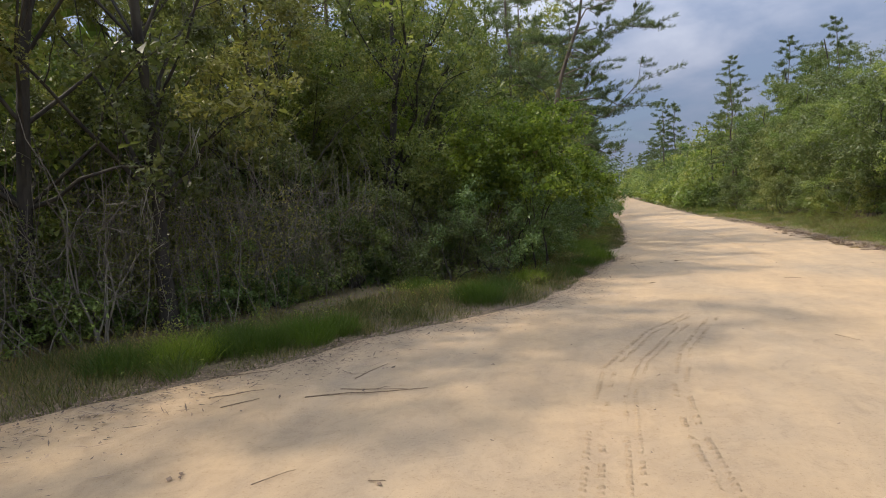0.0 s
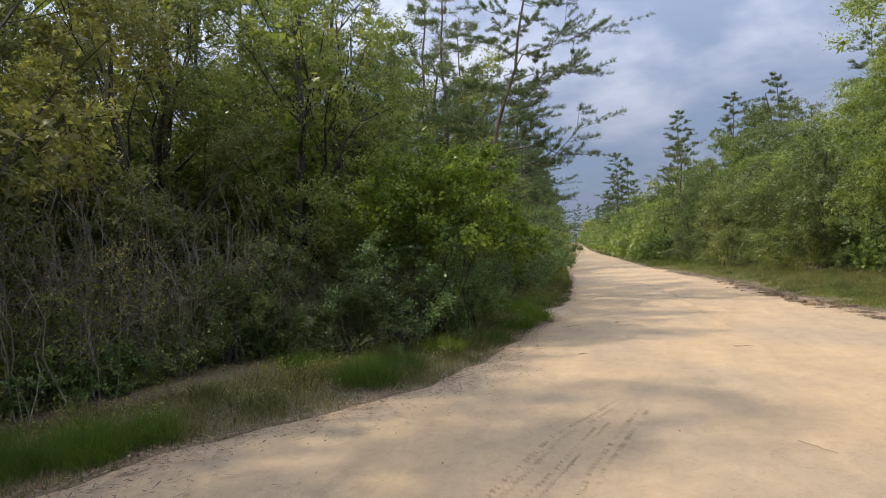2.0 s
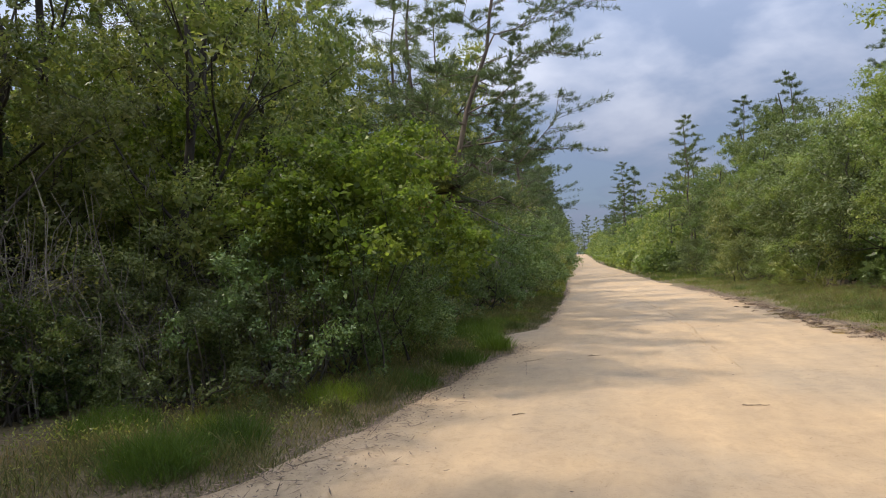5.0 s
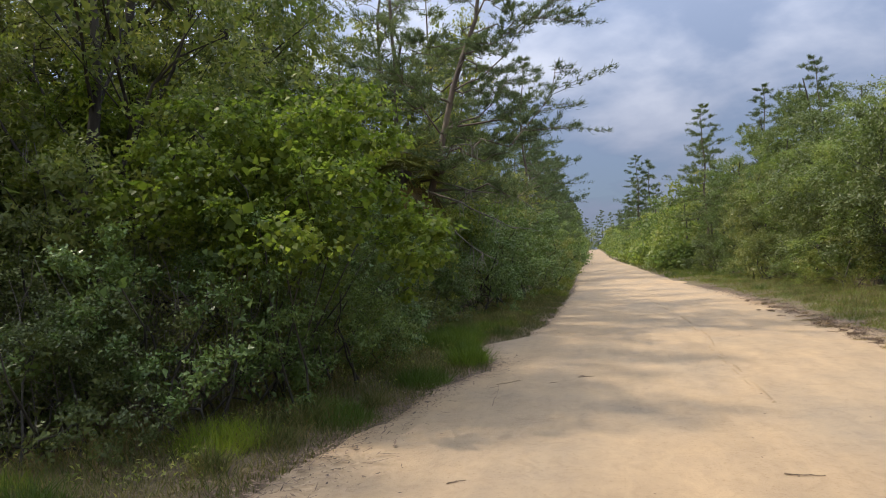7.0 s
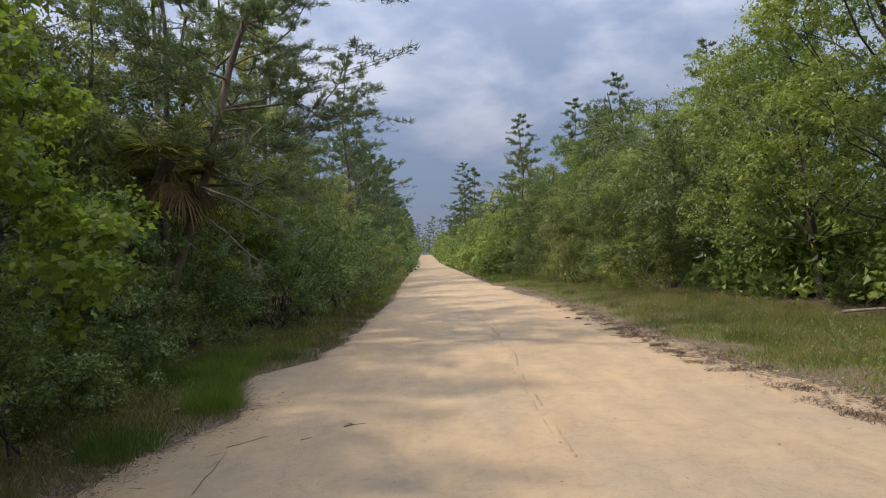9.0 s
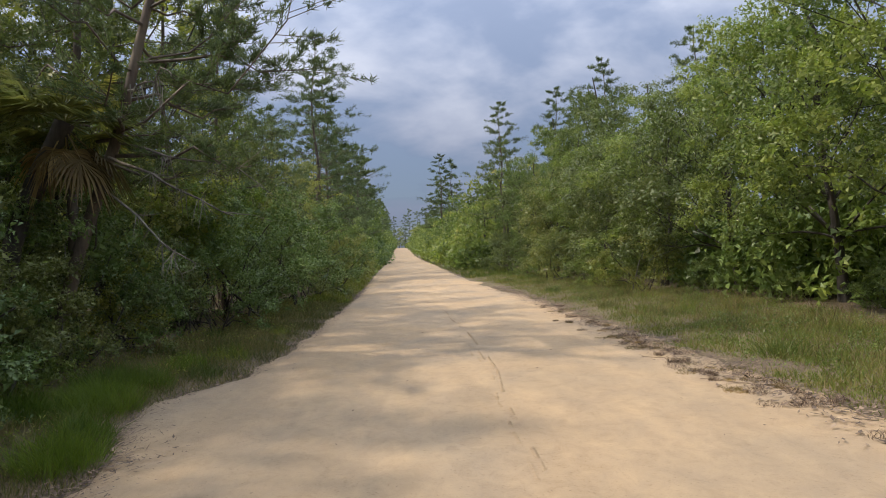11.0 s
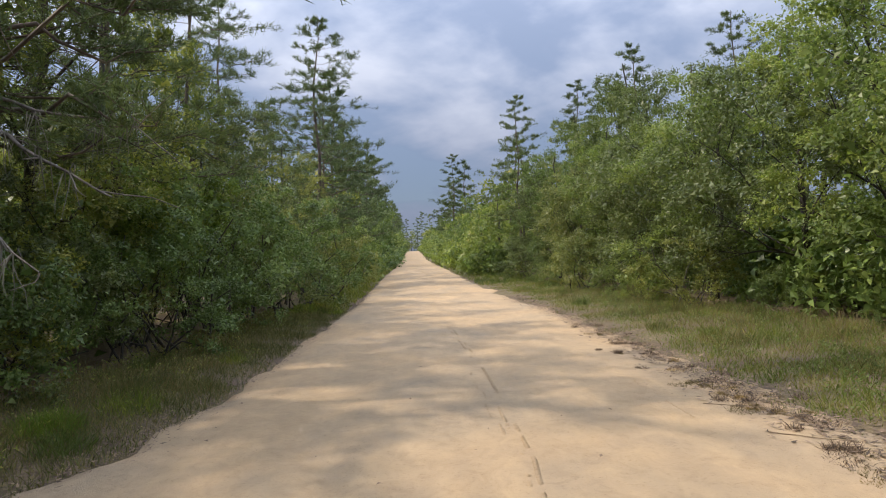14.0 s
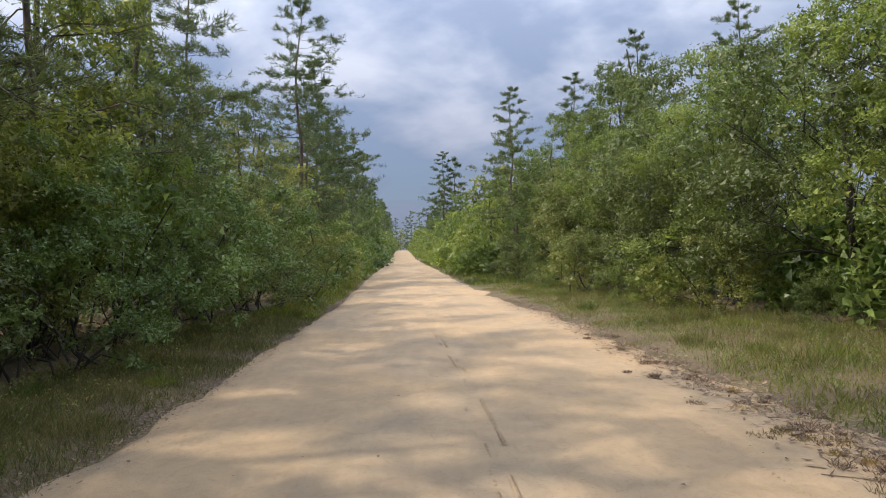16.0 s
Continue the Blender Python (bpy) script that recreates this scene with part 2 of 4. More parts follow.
LITTER = island_material("litter", [(0.0, (0.045, 0.03, 0.02)), (0.6, (0.15, 0.10, 0.065)), (1.0, (0.28, 0.20, 0.13))])
CLOD = island_material("sand_clod", [(0.0, (0.16, 0.11, 0.07)), (0.5, (0.33, 0.24, 0.15)), (1.0, (0.46, 0.34, 0.22))], 0.95)


# ---- mesh tools ----
rng = np.random.default_rng(7)


def raw_mesh(name, verts, quads=None, tris=None, smooth=False):
    """A mesh from arrays of places and of corner numbers."""
    me = bpy.data.meshes.new(name)
    v = np.ascontiguousarray(verts, dtype=np.float32)
    me.vertices.add(len(v))
    me.vertices.foreach_set("co", v.ravel())
    loops, starts, at = [], [], 0
    for f, n in ((quads, 4), (tris, 3)):
        if f is not None and len(f):
            f = np.asarray(f, dtype=np.int32)
            loops.append(f.ravel())
            starts.append(at + np.arange(len(f), dtype=np.int32) * n)
            at += len(f) * n
    loops, starts = np.concatenate(loops), np.concatenate(starts)
    me.loops.add(len(loops))
    me.loops.foreach_set("vertex_index", loops)
    me.polygons.add(len(starts))
    me.polygons.foreach_set("loop_start", starts)
    if smooth:
        me.polygons.foreach_set("use_smooth", np.ones(len(starts), dtype=bool))
    me.update(calc_edges=True)
    me.validate()
    return me


def mesh_part(name, me, material, parent=None, label=""):
    ob = new(name, me)
    if not me.materials:
        me.materials.append(material)
    ob.parent = parent
    return tagged(ob, label)


def unit(v):
    return v / np.maximum(np.linalg.norm(v, axis=1, keepdims=True), 1e-9)


def leaf_mesh(name, P, size, aspect=0.6, up=0.6, out=None, droop=0.25, simple=False):
    """One folded four-cornered blade at each place."""
    n = len(P)
    d = rng.normal(size=(n, 3))
    d[:, 2] -= droop
    if out is not None:
        d += out * 0.45
    d = unit(d)
    nn = rng.normal(size=(n, 3)) * 0.5
    nn[:, 2] += up * 0.9
    if out is not None:
        nn += out * 1.25
    s = unit(np.cross(d, nn))
    nn = np.cross(s, d)
    L = (np.asarray(size) * rng.uniform(0.65, 1.3, n))[:, None]
    W = L * aspect * 0.5
    fold = W * 0.35
    if simple:
        V = np.stack([P - s * W, P + s * W * 0.6 + d * L * 0.35, P + d * L], 1)
        return raw_mesh(name, V.reshape(-1, 3), tris=np.arange(n * 3).reshape(n, 3))
    V = np.empty((n, 4, 3))
    V[:, 0] = P
    V[:, 1] = P + d * L * 0.5 + s * W + nn * fold
    V[:, 2] = P + d * L - nn * fold * 0.6
    V[:, 3] = P + d * L * 0.5 - s * W + nn * fold
    return raw_mesh(name, V.reshape(-1, 3), quads=np.arange(n * 4).reshape(n, 4))


def tube_arrays(lines, sides=5):
    """Tapered tubes along lines of (places, radii)."""
    V, Q, at = [], [], 0
    ang = np.arange(sides) * 2 * np.pi / sides
    for pts, rad in lines:
        pts = np.asarray(pts, float)
        rad = np.asarray(rad, float)
        t = np.gradient(pts, axis=0)
        t = unit(t)
        a = np.cross(t, (0.31, 0.87, 0.21))
        bad = np.linalg.norm(a, axis=1) < 0.05
        a[bad] = np.cross(t[bad], (1, 0, 0))
        a = unit(a)
        b = np.cross(t, a)
        ring = pts[:, None] + rad[:, None, None] * (np.cos(ang)[None, :, None] * a[:, None] + np.sin(ang)[None, :, None] * b[:, None])
        k = len(pts)
        V.append(ring.reshape(-1, 3))
        i, j = np.meshgrid(np.arange(k - 1), np.arange(sides), indexing="ij")
        j2 = (j + 1) % sides
        Q.append(np.stack([at + i * sides + j, at + i * sides + j2, at + (i + 1) * sides + j2, at + (i + 1) * sides + j], -1).reshape(-1, 4))
        at += k * sides
    return np.concatenate(V), np.concatenate(Q)


def tube_mesh(name, lines, sides=5):
    v, q = tube_arrays(lines, sides)
    return raw_mesh(name, v, quads=q, smooth=True)


def wander(a, b, n, wob, r0, r1):
    """A crooked line from a to b with tapering radii."""
    a, b = np.asarray(a, float), np.asarray(b, float)
    u = np.linspace(0, 1, n)[:, None]
    k = rng.normal(size=(n, 3)) * wob
    k[0] = 0
    k[1:-1] = (k[1:-1] + k[:-2]) * 0.6
    return a + (b - a) * u + k * np.sqrt(u), np.linspace(r0, r1, n)


def blob_leaves(centres, radii, total, per, size, flat=0.8, core=110, core_size=0.17, fill=24):
    """Places and sizes for leaves: each mass carries rounded sprays of twigs with leaves along them, and a dim inside of larger leaves."""
    P, O, S = [], [], []
    weight = np.asarray(radii) ** 2
    weight = weight / weight.sum()
    per = max(3, per // 2)
    for c, r, w in zip(centres, radii, weight):
        c = np.asarray(c, float)
        n = max(4, int(total * w / per))
        k = int(np.clip(8 + 9 * r, 8, 22))
        way = unit(rng.normal(size=(k, 3)) + (0, 0, 0.3))
        mid = c + way * (r * rng.uniform(0.5, 1.0, k))[:, None] * (1, 1, flat)
        rad = r * rng.uniform(0.24, 0.46, k)
        pick = rng.choice(k, n, p=rad ** 2 / (rad ** 2).sum())
        d = unit(rng.normal(size=(n, 3)) * 0.62 + way[pick] * 0.5 + (0, 0, 0.34))
        reach = rad[pick] * (0.6 + 0.4 * rng.random(n) ** 0.5) * np.where(rng.random(n) < 0.14, rng.uniform(1.1, 1.7, n), 1.0)
        tips = mid[pick] + d * reach[:, None] * (1, 1, 0.72)
        along = rng.random((n, per, 1))
        jit = rng.normal(size=(n, per, 3)) * size * 0.75
        leaves = tips[:, None] - d[:, None] * along * size * 2.6 + jit
        P.append(leaves.reshape(-1, 3))
        O.append(np.repeat(d, per, axis=0))
        S.append(np.full(n * per, size))
        inner = np.repeat(np.arange(k), fill)
        d = unit(rng.normal(size=(k * fill, 3)) * 0.7 + way[inner] * 0.4 + (0, 0, 0.25))
        P.append(mid[inner] + d * (rad[inner] * rng.uniform(0.1, 0.62, k * fill))[:, None] * (1, 1, 0.72))
        O.append(d * 1.2)
        S.append(np.maximum(size, rad[inner] * 0.28))
        if core:
            d = unit(rng.normal(size=(core, 3)))
            P.append(c + d * r * 0.6 * rng.random((core, 1)) ** 0.45 * (1, 1, flat))
            O.append(d * 0.2)
            S.append(np.full(core, core_size * min(1.0, r / 0.9)))
    return np.concatenate(P), np.concatenate(O), np.concatenate(S)


def empty(name, label, category, group=""):
    return tagged(new(name), label, category, group)


# ---- plants ----
def broadleaf(label, h, crown, foot, trunk_r, blobs, leaf, size, total, per=12, lean=(0, 0), low=0.3, limbs=7, group="", aspect=0.65, moss=0, core=60, core_size=0.18, twigs=True, fat=1.0, simple=True, fill=24):
    """A tree with a crooked trunk, limbs that carry leafy masses, and leaves."""
    tree = empty("tree", label, "tree", group)
    top = np.array((lean[0], lean[1], h * 0.93))
    pts, rad = wander((0, 0, -0.15), top, 11, h * 0.014, trunk_r, trunk_r * 0.18)
    rad[0] *= 1.5
    rad[1] *= 1.08
    mesh_part("trunk", tube_mesh("trunk", [(pts, rad)], 9 if twigs else 6), foot, tree)
    C, R = [], []
    for i in range(blobs):
        f = (i + 0.5) / blobs
        z = h * (low + (0.9 - low) * f)
        swell = math.sin(math.pi * min(1, 0.3 + 0.68 * (z / h - low) / (1 - low))) ** 0.6
        a = i * 2.4 + rng.uniform(-0.5, 0.5)
        rr = crown * swell * rng.uniform(0.42, 0.95)
        base = pts[min(10, int(z / h * 10.5))]
        C.append((base[0] + rr * math.cos(a), base[1] + rr * math.sin(a), z))
        R.append(crown * rng.uniform(0.26, 0.47) * fat * (0.75 if f > 0.85 else 1.0))
    twig_lines = []
    for i, (c, r) in enumerate(zip(C, R)):
        k = max(2, min(9, int(c[2] / h * 10) - 2))
        ln = wander(pts[k], c, 6, 0.06 * crown, max(0.012, rad[k] * 0.42), 0.008)
        if i % max(1, blobs // max(1, limbs)) == 0 and limbs:
            mesh_part("limb", tube_mesh("limb", [ln], 5), foot, tree)
        else:
            twig_lines.append(ln)
        for _ in range(2):
            e = np.array(c) + unit(rng.normal(size=(1, 3)))[0] * r * 0.95
            twig_lines.append(wander(ln[0][3], e, 4, 0.05 * r, 0.012, 0.004))
    if twigs:
        tagged(mesh_part("branchwork", tube_mesh("branchwork", twig_lines, 3), foot, tree), kind="stuff")
    P, O, S = blob_leaves(C, R, total, per, size, core=core, core_size=core_size, fill=fill)
    mesh_part("crown", leaf_mesh("crown", P, S, aspect * (1.35 if simple else 1.0), out=O, simple=simple), leaf, tree)
    if moss:
        hung = [np.array(c) + rng.normal(size=3) * (r * 0.6, r * 0.6, 0.1) - (0, 0, r * 0.4) for c, r in zip(C, R) for _ in range(moss)]
        tagged(mesh_part("moss", moss_mesh(hung), MOSS, tree, "hanging grey moss"), kind="stuff")
    return tree


def moss_mesh(places, length=0.5):
    lines = []
    for p in places:
        for _ in range(6):
            a = np.asarray(p) + rng.normal(size=3) * (0.05, 0.05, 0.05)
            lines.append(wander(a, a - (rng.normal() * 0.06, rng.normal() * 0.06, length * rng.uniform(0.3, 1.2)), 4, 0.02, 0.008, 0.002))
    return tube_mesh("moss", lines, 3)


def tuft_blades(P, D, length, width, count):
    """Sprays of narrow needles at the places P, pointing about D."""
    n = len(P)
    d = unit(np.repeat(D, count, axis=0) * 0.75 + rng.normal(size=(n * count, 3)) * 0.62)
    p = np.repeat(P, count, axis=0) + rng.normal(size=(n * count, 3)) * length * 0.22
    s = unit(np.cross(d, rng.normal(size=(n * count, 3))))
    L = length * rng.uniform(0.6, 1.2, (n * count, 1))
    V = np.stack([p - s * width * 0.5, p + s * width * 0.5, p + d * L], 1)
    return V.reshape(-1, 3), np.arange(n * count * 3).reshape(-1, 3)


def pine(label, h, spread, trunk_r, low=0.35, limbs=22, tufts=14, needle=0.2, width=0.02, count=12, lean=(0, 0), group="", split=8, sides=9, reach=(), along=(0.45, 0.75, 1.0)):
    """A pine: straight trunk, upswept limbs with side twigs, sprays of needles at their ends."""
    tree = empty("pine_tree", label, "tree", group)
    pts, rad = wander((0, 0, -0.15), (lean[0], lean[1], h), 13, h * 0.008, trunk_r, 0.015)
    rad[0] *= 1.35
    mesh_part("trunk", tube_mesh("trunk", [(pts, rad)], sides), PINE_BARK, tree)
    rest, P, D = [], [], []
    for i in range(limbs + len(reach)):
        f = min(1.0, i / max(1, limbs - 1))
        z = h * (low + (0.985 - low) * f)
        k = z / h * 12
        i0 = min(11, int(k))
        base = pts[i0] + (pts[i0 + 1] - pts[i0]) * (k - i0)
        a = i * 2.4 + rng.uniform(-0.4, 0.4)
        ln = spread * (1 - f ** 1.6) ** 0.75 * rng.uniform(0.5, 1.1) + 0.3
        rise = rng.uniform(-0.08, 0.2) + 0.4 * f ** 2
        u = np.linspace(0, 1, 6)
        out = np.array((math.cos(a), math.sin(a), 0))
        line = base + out * (ln * u)[:, None] + np.array((0, 0, 1)) * (ln * (rise * u ** 1.6 - 0.12 * u))[:, None]
        if i >= limbs:
            end = np.array(reach[i - limbs], float)
            f = 0.2
            z = end[2] - 1.2
            base = pts[int(z / h * 12)]
            ln = np.linalg.norm(end - base)
            out = (end - base) * (1, 1, 0) / ln
            line = base + (end - base) * u[:, None] + np.array((0, 0, -0.3)) * np.sin(np.pi * u)[:, None]
        line[1:] += rng.normal(size=(5, 3)) * 0.05 * ln
        lr = np.linspace(max(0.012, 0.32 * trunk_r * (1 - f)), 0.006, 6)
        if i < split:
            mesh_part("limb", tube_mesh("limb", [(line, lr)], 5), PINE_BARK, tree)
        else:
            rest.append((line, lr))
        m = max(5, int(tufts * ln / spread))
        for _ in range(m):
            q = rng.uniform(0.3, 1.0)
            j = min(4, int(q * 5))
            b = line[j] + (line[j + 1] - line[j]) * (q * 5 - j)
            e = b + out * rng.uniform(0.1, 0.5) * ln * 0.4 + rng.normal(size=3) * (0.24, 0.24, 0.06) * min(ln, 2.6) * 0.8 + (0, 0, 0.06 * ln)
            if split:
                rest.append(wander(b, e, 3, 0.02, 0.008, 0.004))
            for w in along:
                P.append(b + (e - b) * w)
                dd = (e - b) / max(1e-6, np.linalg.norm(e - b))
                D.append(dd + (0, 0, 0.45))
    tagged(mesh_part("branchwork", tube_mesh("branchwork", rest, 3), PINE_BARK, tree), kind="stuff")
    V, T = tuft_blades(np.array(P), np.array(D), needle, width, count)
    mesh_part("needles", raw_mesh("needles", V, tris=T), NEEDLE, tree)
    return tree


def bush(name, label, h, r, blobs, leaf, size, total, per=10, stems=9, group="", aspect=0.65, bark=None, droop=0.25, low=0.08, core=24, core_size=0.15, fat=1.0, simple=True, fill=24):
    """A shrub: stems from one foot, leafy masses down to the ground."""
    ob = empty(name, label, "shrub", group)
    C, R, lines = [], [], []
    for i in range(blobs):
        a = i * 2.4 + rng.uniform(-0.4, 0.4)
        f = (i + 0.5) / blobs
        z = h * (low + (0.8 - low) * f)
        rr = r * math.sqrt(rng.uniform(0.1, 1.0)) * (1.0 - 0.5 * f)
        C.append((rr * math.cos(a), rr * math.sin(a), z))
        R.append(min(r, h) * rng.uniform(0.3, 0.5) * fat)
    for i in range(stems):
        c = np.array(C[i % blobs]) + rng.normal(size=3) * 0.2 * r
        lines.append(wander((rng.normal() * 0.18 * r, rng.normal() * 0.18 * r, -0.05), c, 6, 0.05 * h, 0.018, 0.006))
    for k in range(min(stems, 6)):
        mesh_part("stem", tube_mesh("stem", [lines[k]], 4), bark or BARK, ob)
    if len(lines) > 6:
        tagged(mesh_part("branchwork", tube_mesh("branchwork", lines[6:], 3), bark or BARK, ob), kind="stuff")
    P, O, S = blob_leaves(C, R, total, per, size, core=core, core_size=core_size, fill=fill)
    keep = P[:, 2] > 0.03
    mesh_part("foliage", leaf_mesh("foliage", P[keep], S[keep], aspect * (1.35 if simple else 1), out=O[keep], droop=droop, simple=simple), leaf, ob)
    return ob


def thicket(label, h, r, stems, leaf, size, count, group=""):
    """A tangle of thin grey stems with few leaves."""
    ob = empty("thicket", label, "shrub", group)
    lines, P = [], []
    for i in range(stems):
        a, rr = rng.uniform(0, 6.28), r * math.sqrt(rng.random())
        foot = np.array((rr * math.cos(a), rr * math.sin(a), -0.05))
        hh = h * rng.uniform(0.45, 1.05)
        ln = wander(foot, foot + (rng.normal() * 0.7, rng.normal() * 0.7, hh), 8, 0.13, rng.uniform(0.006, 0.02), 0.004)
        mesh_part("stem", tube_mesh("stem", [ln], 4), DEAD, ob)
        for _ in range(6):
            k = rng.integers(2, 6)
            e = ln[0][k] + rng.normal(size=3) * (0.35, 0.35, 0.25)
            lines.append(wander(ln[0][k], e, 4, 0.04, 0.006, 0.003))
            P.append(ln[0][k] + (e - ln[0][k]) * rng.random((count, 1)) + rng.normal(size=(count, 3)) * 0.07)
    tagged(mesh_part("branchwork", tube_mesh("branchwork", lines, 3), DEAD, ob, "thin bare grey twigs"), kind="stuff")
    mesh_part("foliage", leaf_mesh("foliage", np.concatenate(P), size, 0.6), leaf, ob)
    return ob


def fan_frond(base, way, petiole, size, blades, dead=False):
    """A fan leaf: a stalk and narrow folded blades spreading from its end."""
    way = np.asarray(way, float) / np.linalg.norm(way)
    side = np.cross(way, (0, 0, 1.0))
    side /= max(1e-6, np.linalg.norm(side))
    nrm = np.cross(side, way)
    end = np.asarray(base) + way * petiole - np.array((0, 0, 0.08 * petiole))
    V, T = [], []
    for i in range(blades):
        a = (i / (blades - 1) - 0.5) * 3.6
        d = way * math.cos(a) + side * math.sin(a) + nrm * rng.normal() * 0.05
        L = size * (0.72 + 0.28 * math.cos(a * 0.6)) * rng.uniform(0.9, 1.08)
        w = np.cross(d, nrm) * L * 0.032
        sag = np.array((0, 0, -1)) * L * (0.5 if dead else 0.26)
        k = len(V)
        p1, p2 = end + d * L * 0.55 + sag * 0.12, end + d * L + sag
        V += [end, p1 + w + nrm * 0.012, p1 - w + nrm * 0.012, p2, p1 - nrm * 0.012]
        T += [(k, k + 1, k + 4), (k, k + 4, k + 2), (k + 1, k + 3, k + 4), (k + 4, k + 3, k + 2)]
    v, q = tube_arrays([(np.linspace(base, end, 4), np.linspace(0.016, 0.01, 4))], 4)
    k = len(V)
    V = np.concatenate([np.array(V), v])
    q = q + k
    T = np.concatenate([np.array(T), q[:, [0, 1, 2]], q[:, [0, 2, 3]]])
    return raw_mesh("frond", V, tris=T)


def palm(label, lean, h, fronds, dead_fronds):
    ob = empty("cabbage_palm", label, "palm tree")
    top = np.array((lean[0], lean[1], h))
    u = np.linspace(0, 1, 10)[:, None]
    pts = np.array((0, 0, -0.1)) * (1 - u) + top * u + np.array((-lean[0] * 0.25, 0, 0)) * np.sin(np.pi * u)
    rad = 0.14 + 0.012 * np.sin(np.arange(10) * 2.1)
    mesh_part("trunk", tube_mesh("trunk", [(pts, rad)], 10), BARK, ob)
    for i in range(fronds):
        a, e = i * 2.4, rng.uniform(-0.15, 1.0)
        w = (math.cos(a) * math.cos(e), math.sin(a) * math.cos(e), math.sin(e))
        mesh_part("frond", fan_frond(top, w, rng.uniform(0.45, 0.75), rng.uniform(0.6, 0.8), 30), LEAF_OLIVE, ob)
    for i in range(dead_fronds):
        a, e = i * 2.4 + 1, rng.uniform(-1.35, -0.6)
        w = (math.cos(a) * math.cos(e), math.sin(a) * math.cos(e), math.sin(e))
        mesh_part("frond", fan_frond(top - (0, 0, 0.1), w, rng.uniform(0.35, 0.6), rng.uniform(0.5, 0.75), 26, True), DRY, ob, "dead brown drooping fan leaf")
    return ob


# ---- the lie of the land ----
PROFILE_Y = np.array((-400, 10, 21, 30, 45, 64, 100, 149, 230, 317, 345, 420, 900))
PROFILE_Z = np.array((0, 0, 0.05, 0.1, 0.2, 0.5, 1.15, 2.05, 4.7, 7.8, 8.2, 7.4, 5.0))


def rise(y):
    y = np.asarray(y, float)
    return sum(np.interp(y + o, PROFILE_Y, PROFILE_Z) for o in (-6, -3, 0, 3, 6)) / 5


def left_edge(y):
    return np.interp(y, (-60, -6, 0, 3.8, 4.7, 5.4, 6.6, 7.2, 8.6, 9.4, 10.7, 12, 13.4, 14.8, 16.1, 16.8, 17.8, 18.9, 20.3, 21.8, 25, 30, 38, 60, 340),
                     (-8.5, -7.4, -5.8, -4.5, -3.95, -3.4, -3.1, -2.6, -1.75, -1.15, -0.85, -0.62, -0.45, -0.28, 0.1, 0.05, -0.38, -0.32, 0.25, 0.43, 0.55, 0.6, 0.7, 0.45, 0.05))


def right_edge(y):
    return np.interp(y, (-60, 10, 20, 31, 60, 340), (6.6, 6.5, 6.35, 6.75, 6.7, 5.9))


def wob(y, k):
    """Uneven crumbling of the road's edge."""
    y = np.asarray(y, float)
    flat = np.array([noise.fractal(Vector((v * 0.55, k * 7.3, 0.0)), 0.9, 2.1, 5) for v in np.unique(y)])
    return 0.26 * flat[np.searchsorted(np.unique(y), y)]


def ground_z(x, y):
    """The bare ground: level with the road's edge, gently uneven in the woods."""
    x, y = np.asarray(x, float), np.asarray(y, float)
    off = np.maximum(np.maximum(left_edge(y) - x, x - right_edge(y)), 0)
    bank = 0.05 * np.clip(off / 1.2, 0, 1) + 0.10 * np.clip((off - 1.5) / 4, 0, 1)
    rough = (np.sin(x * 1.3 + y * 0.7) + np.sin(x * 0.6 - y * 1.1 + 2)) * 0.025 * np.clip(off / 2, 0, 1)
    return rise(y) + bank + rough


def steps(*runs):
    return np.concatenate([np.arange(a, b, s) for a, b, s in runs])


def grid_faces(nx, ny):
    i, j = np.meshgrid(np.arange(nx - 1), np.arange(ny - 1), indexing="ij")
    a = i * ny + j
    return np.stack([a, a + ny, a + ny + 1, a + 1], -1).reshape(-1, 4)


def build_ground():
    xs = steps((-900, -60, 60), (-60, -14, 4), (-14, 18, 0.4), (18, 60, 4), (60, 901, 60))
    ys = steps((-400, -20, 20), (-20, 62, 0.5), (62, 350, 6), (350, 901, 50))
    X, Y = np.meshgrid(xs, ys, indexing="ij")
    under = (X > left_edge(Y) + 0.5) & (X < right_edge(Y) - 0.5)
    Z = ground_z(X, Y) - np.where(under, 0.12, 0.0)
    me = raw_mesh("ground", np.stack([X, Y, Z], -1).reshape(-1, 3), quads=grid_faces(len(xs), len(ys)), smooth=True)
    tagged(mesh_part("ground", me, SOIL), "dark forest floor of brown leaf litter and soil", "ground", kind="structure")


def build_road():
    us = np.linspace(0, 1, 71)
    ys = steps((-40, -2, 1.0), (-2, 34, 0.16), (34, 70, 0.3), (70, 346, 3))
    U, Y = np.meshgrid(us, ys, indexing="ij")
    a, b = left_edge(Y) + wob(Y, 0.4), right_edge(Y) + 0.45 * np.clip((40 - Y) / 10, 0, 1) + 1.5 * wob(Y, 2.0)
    X = a + (b - a) * U
    d = np.minimum(X - a, b - X)
    ruts = -0.018 * np.exp(-((X - 2.1) / 0.28) ** 2) - 0.014 * np.exp(-((X - 4.0) / 0.3) ** 2)
    small = 0.006 * np.sin(X * 7 + np.sin(Y * 1.3) * 2) * np.sin(Y * 4.1 + X * 2) + 0.004 * np.sin(X * 19 + Y * 11) * np.sin(Y * 17 - X * 5)
    Z = rise(Y) + 0.045 + ruts * np.clip(d, 0, 1) + small - 0.09 * np.exp(-d / 0.07)
    me = raw_mesh("road", np.stack([X, Y, Z], -1).reshape(-1, 3), quads=grid_faces(len(us), len(ys)), smooth=True)
    tagged(mesh_part("road", me, SAND), "pale tan unpaved sand road with faint tyre tracks", "road", kind="structure")


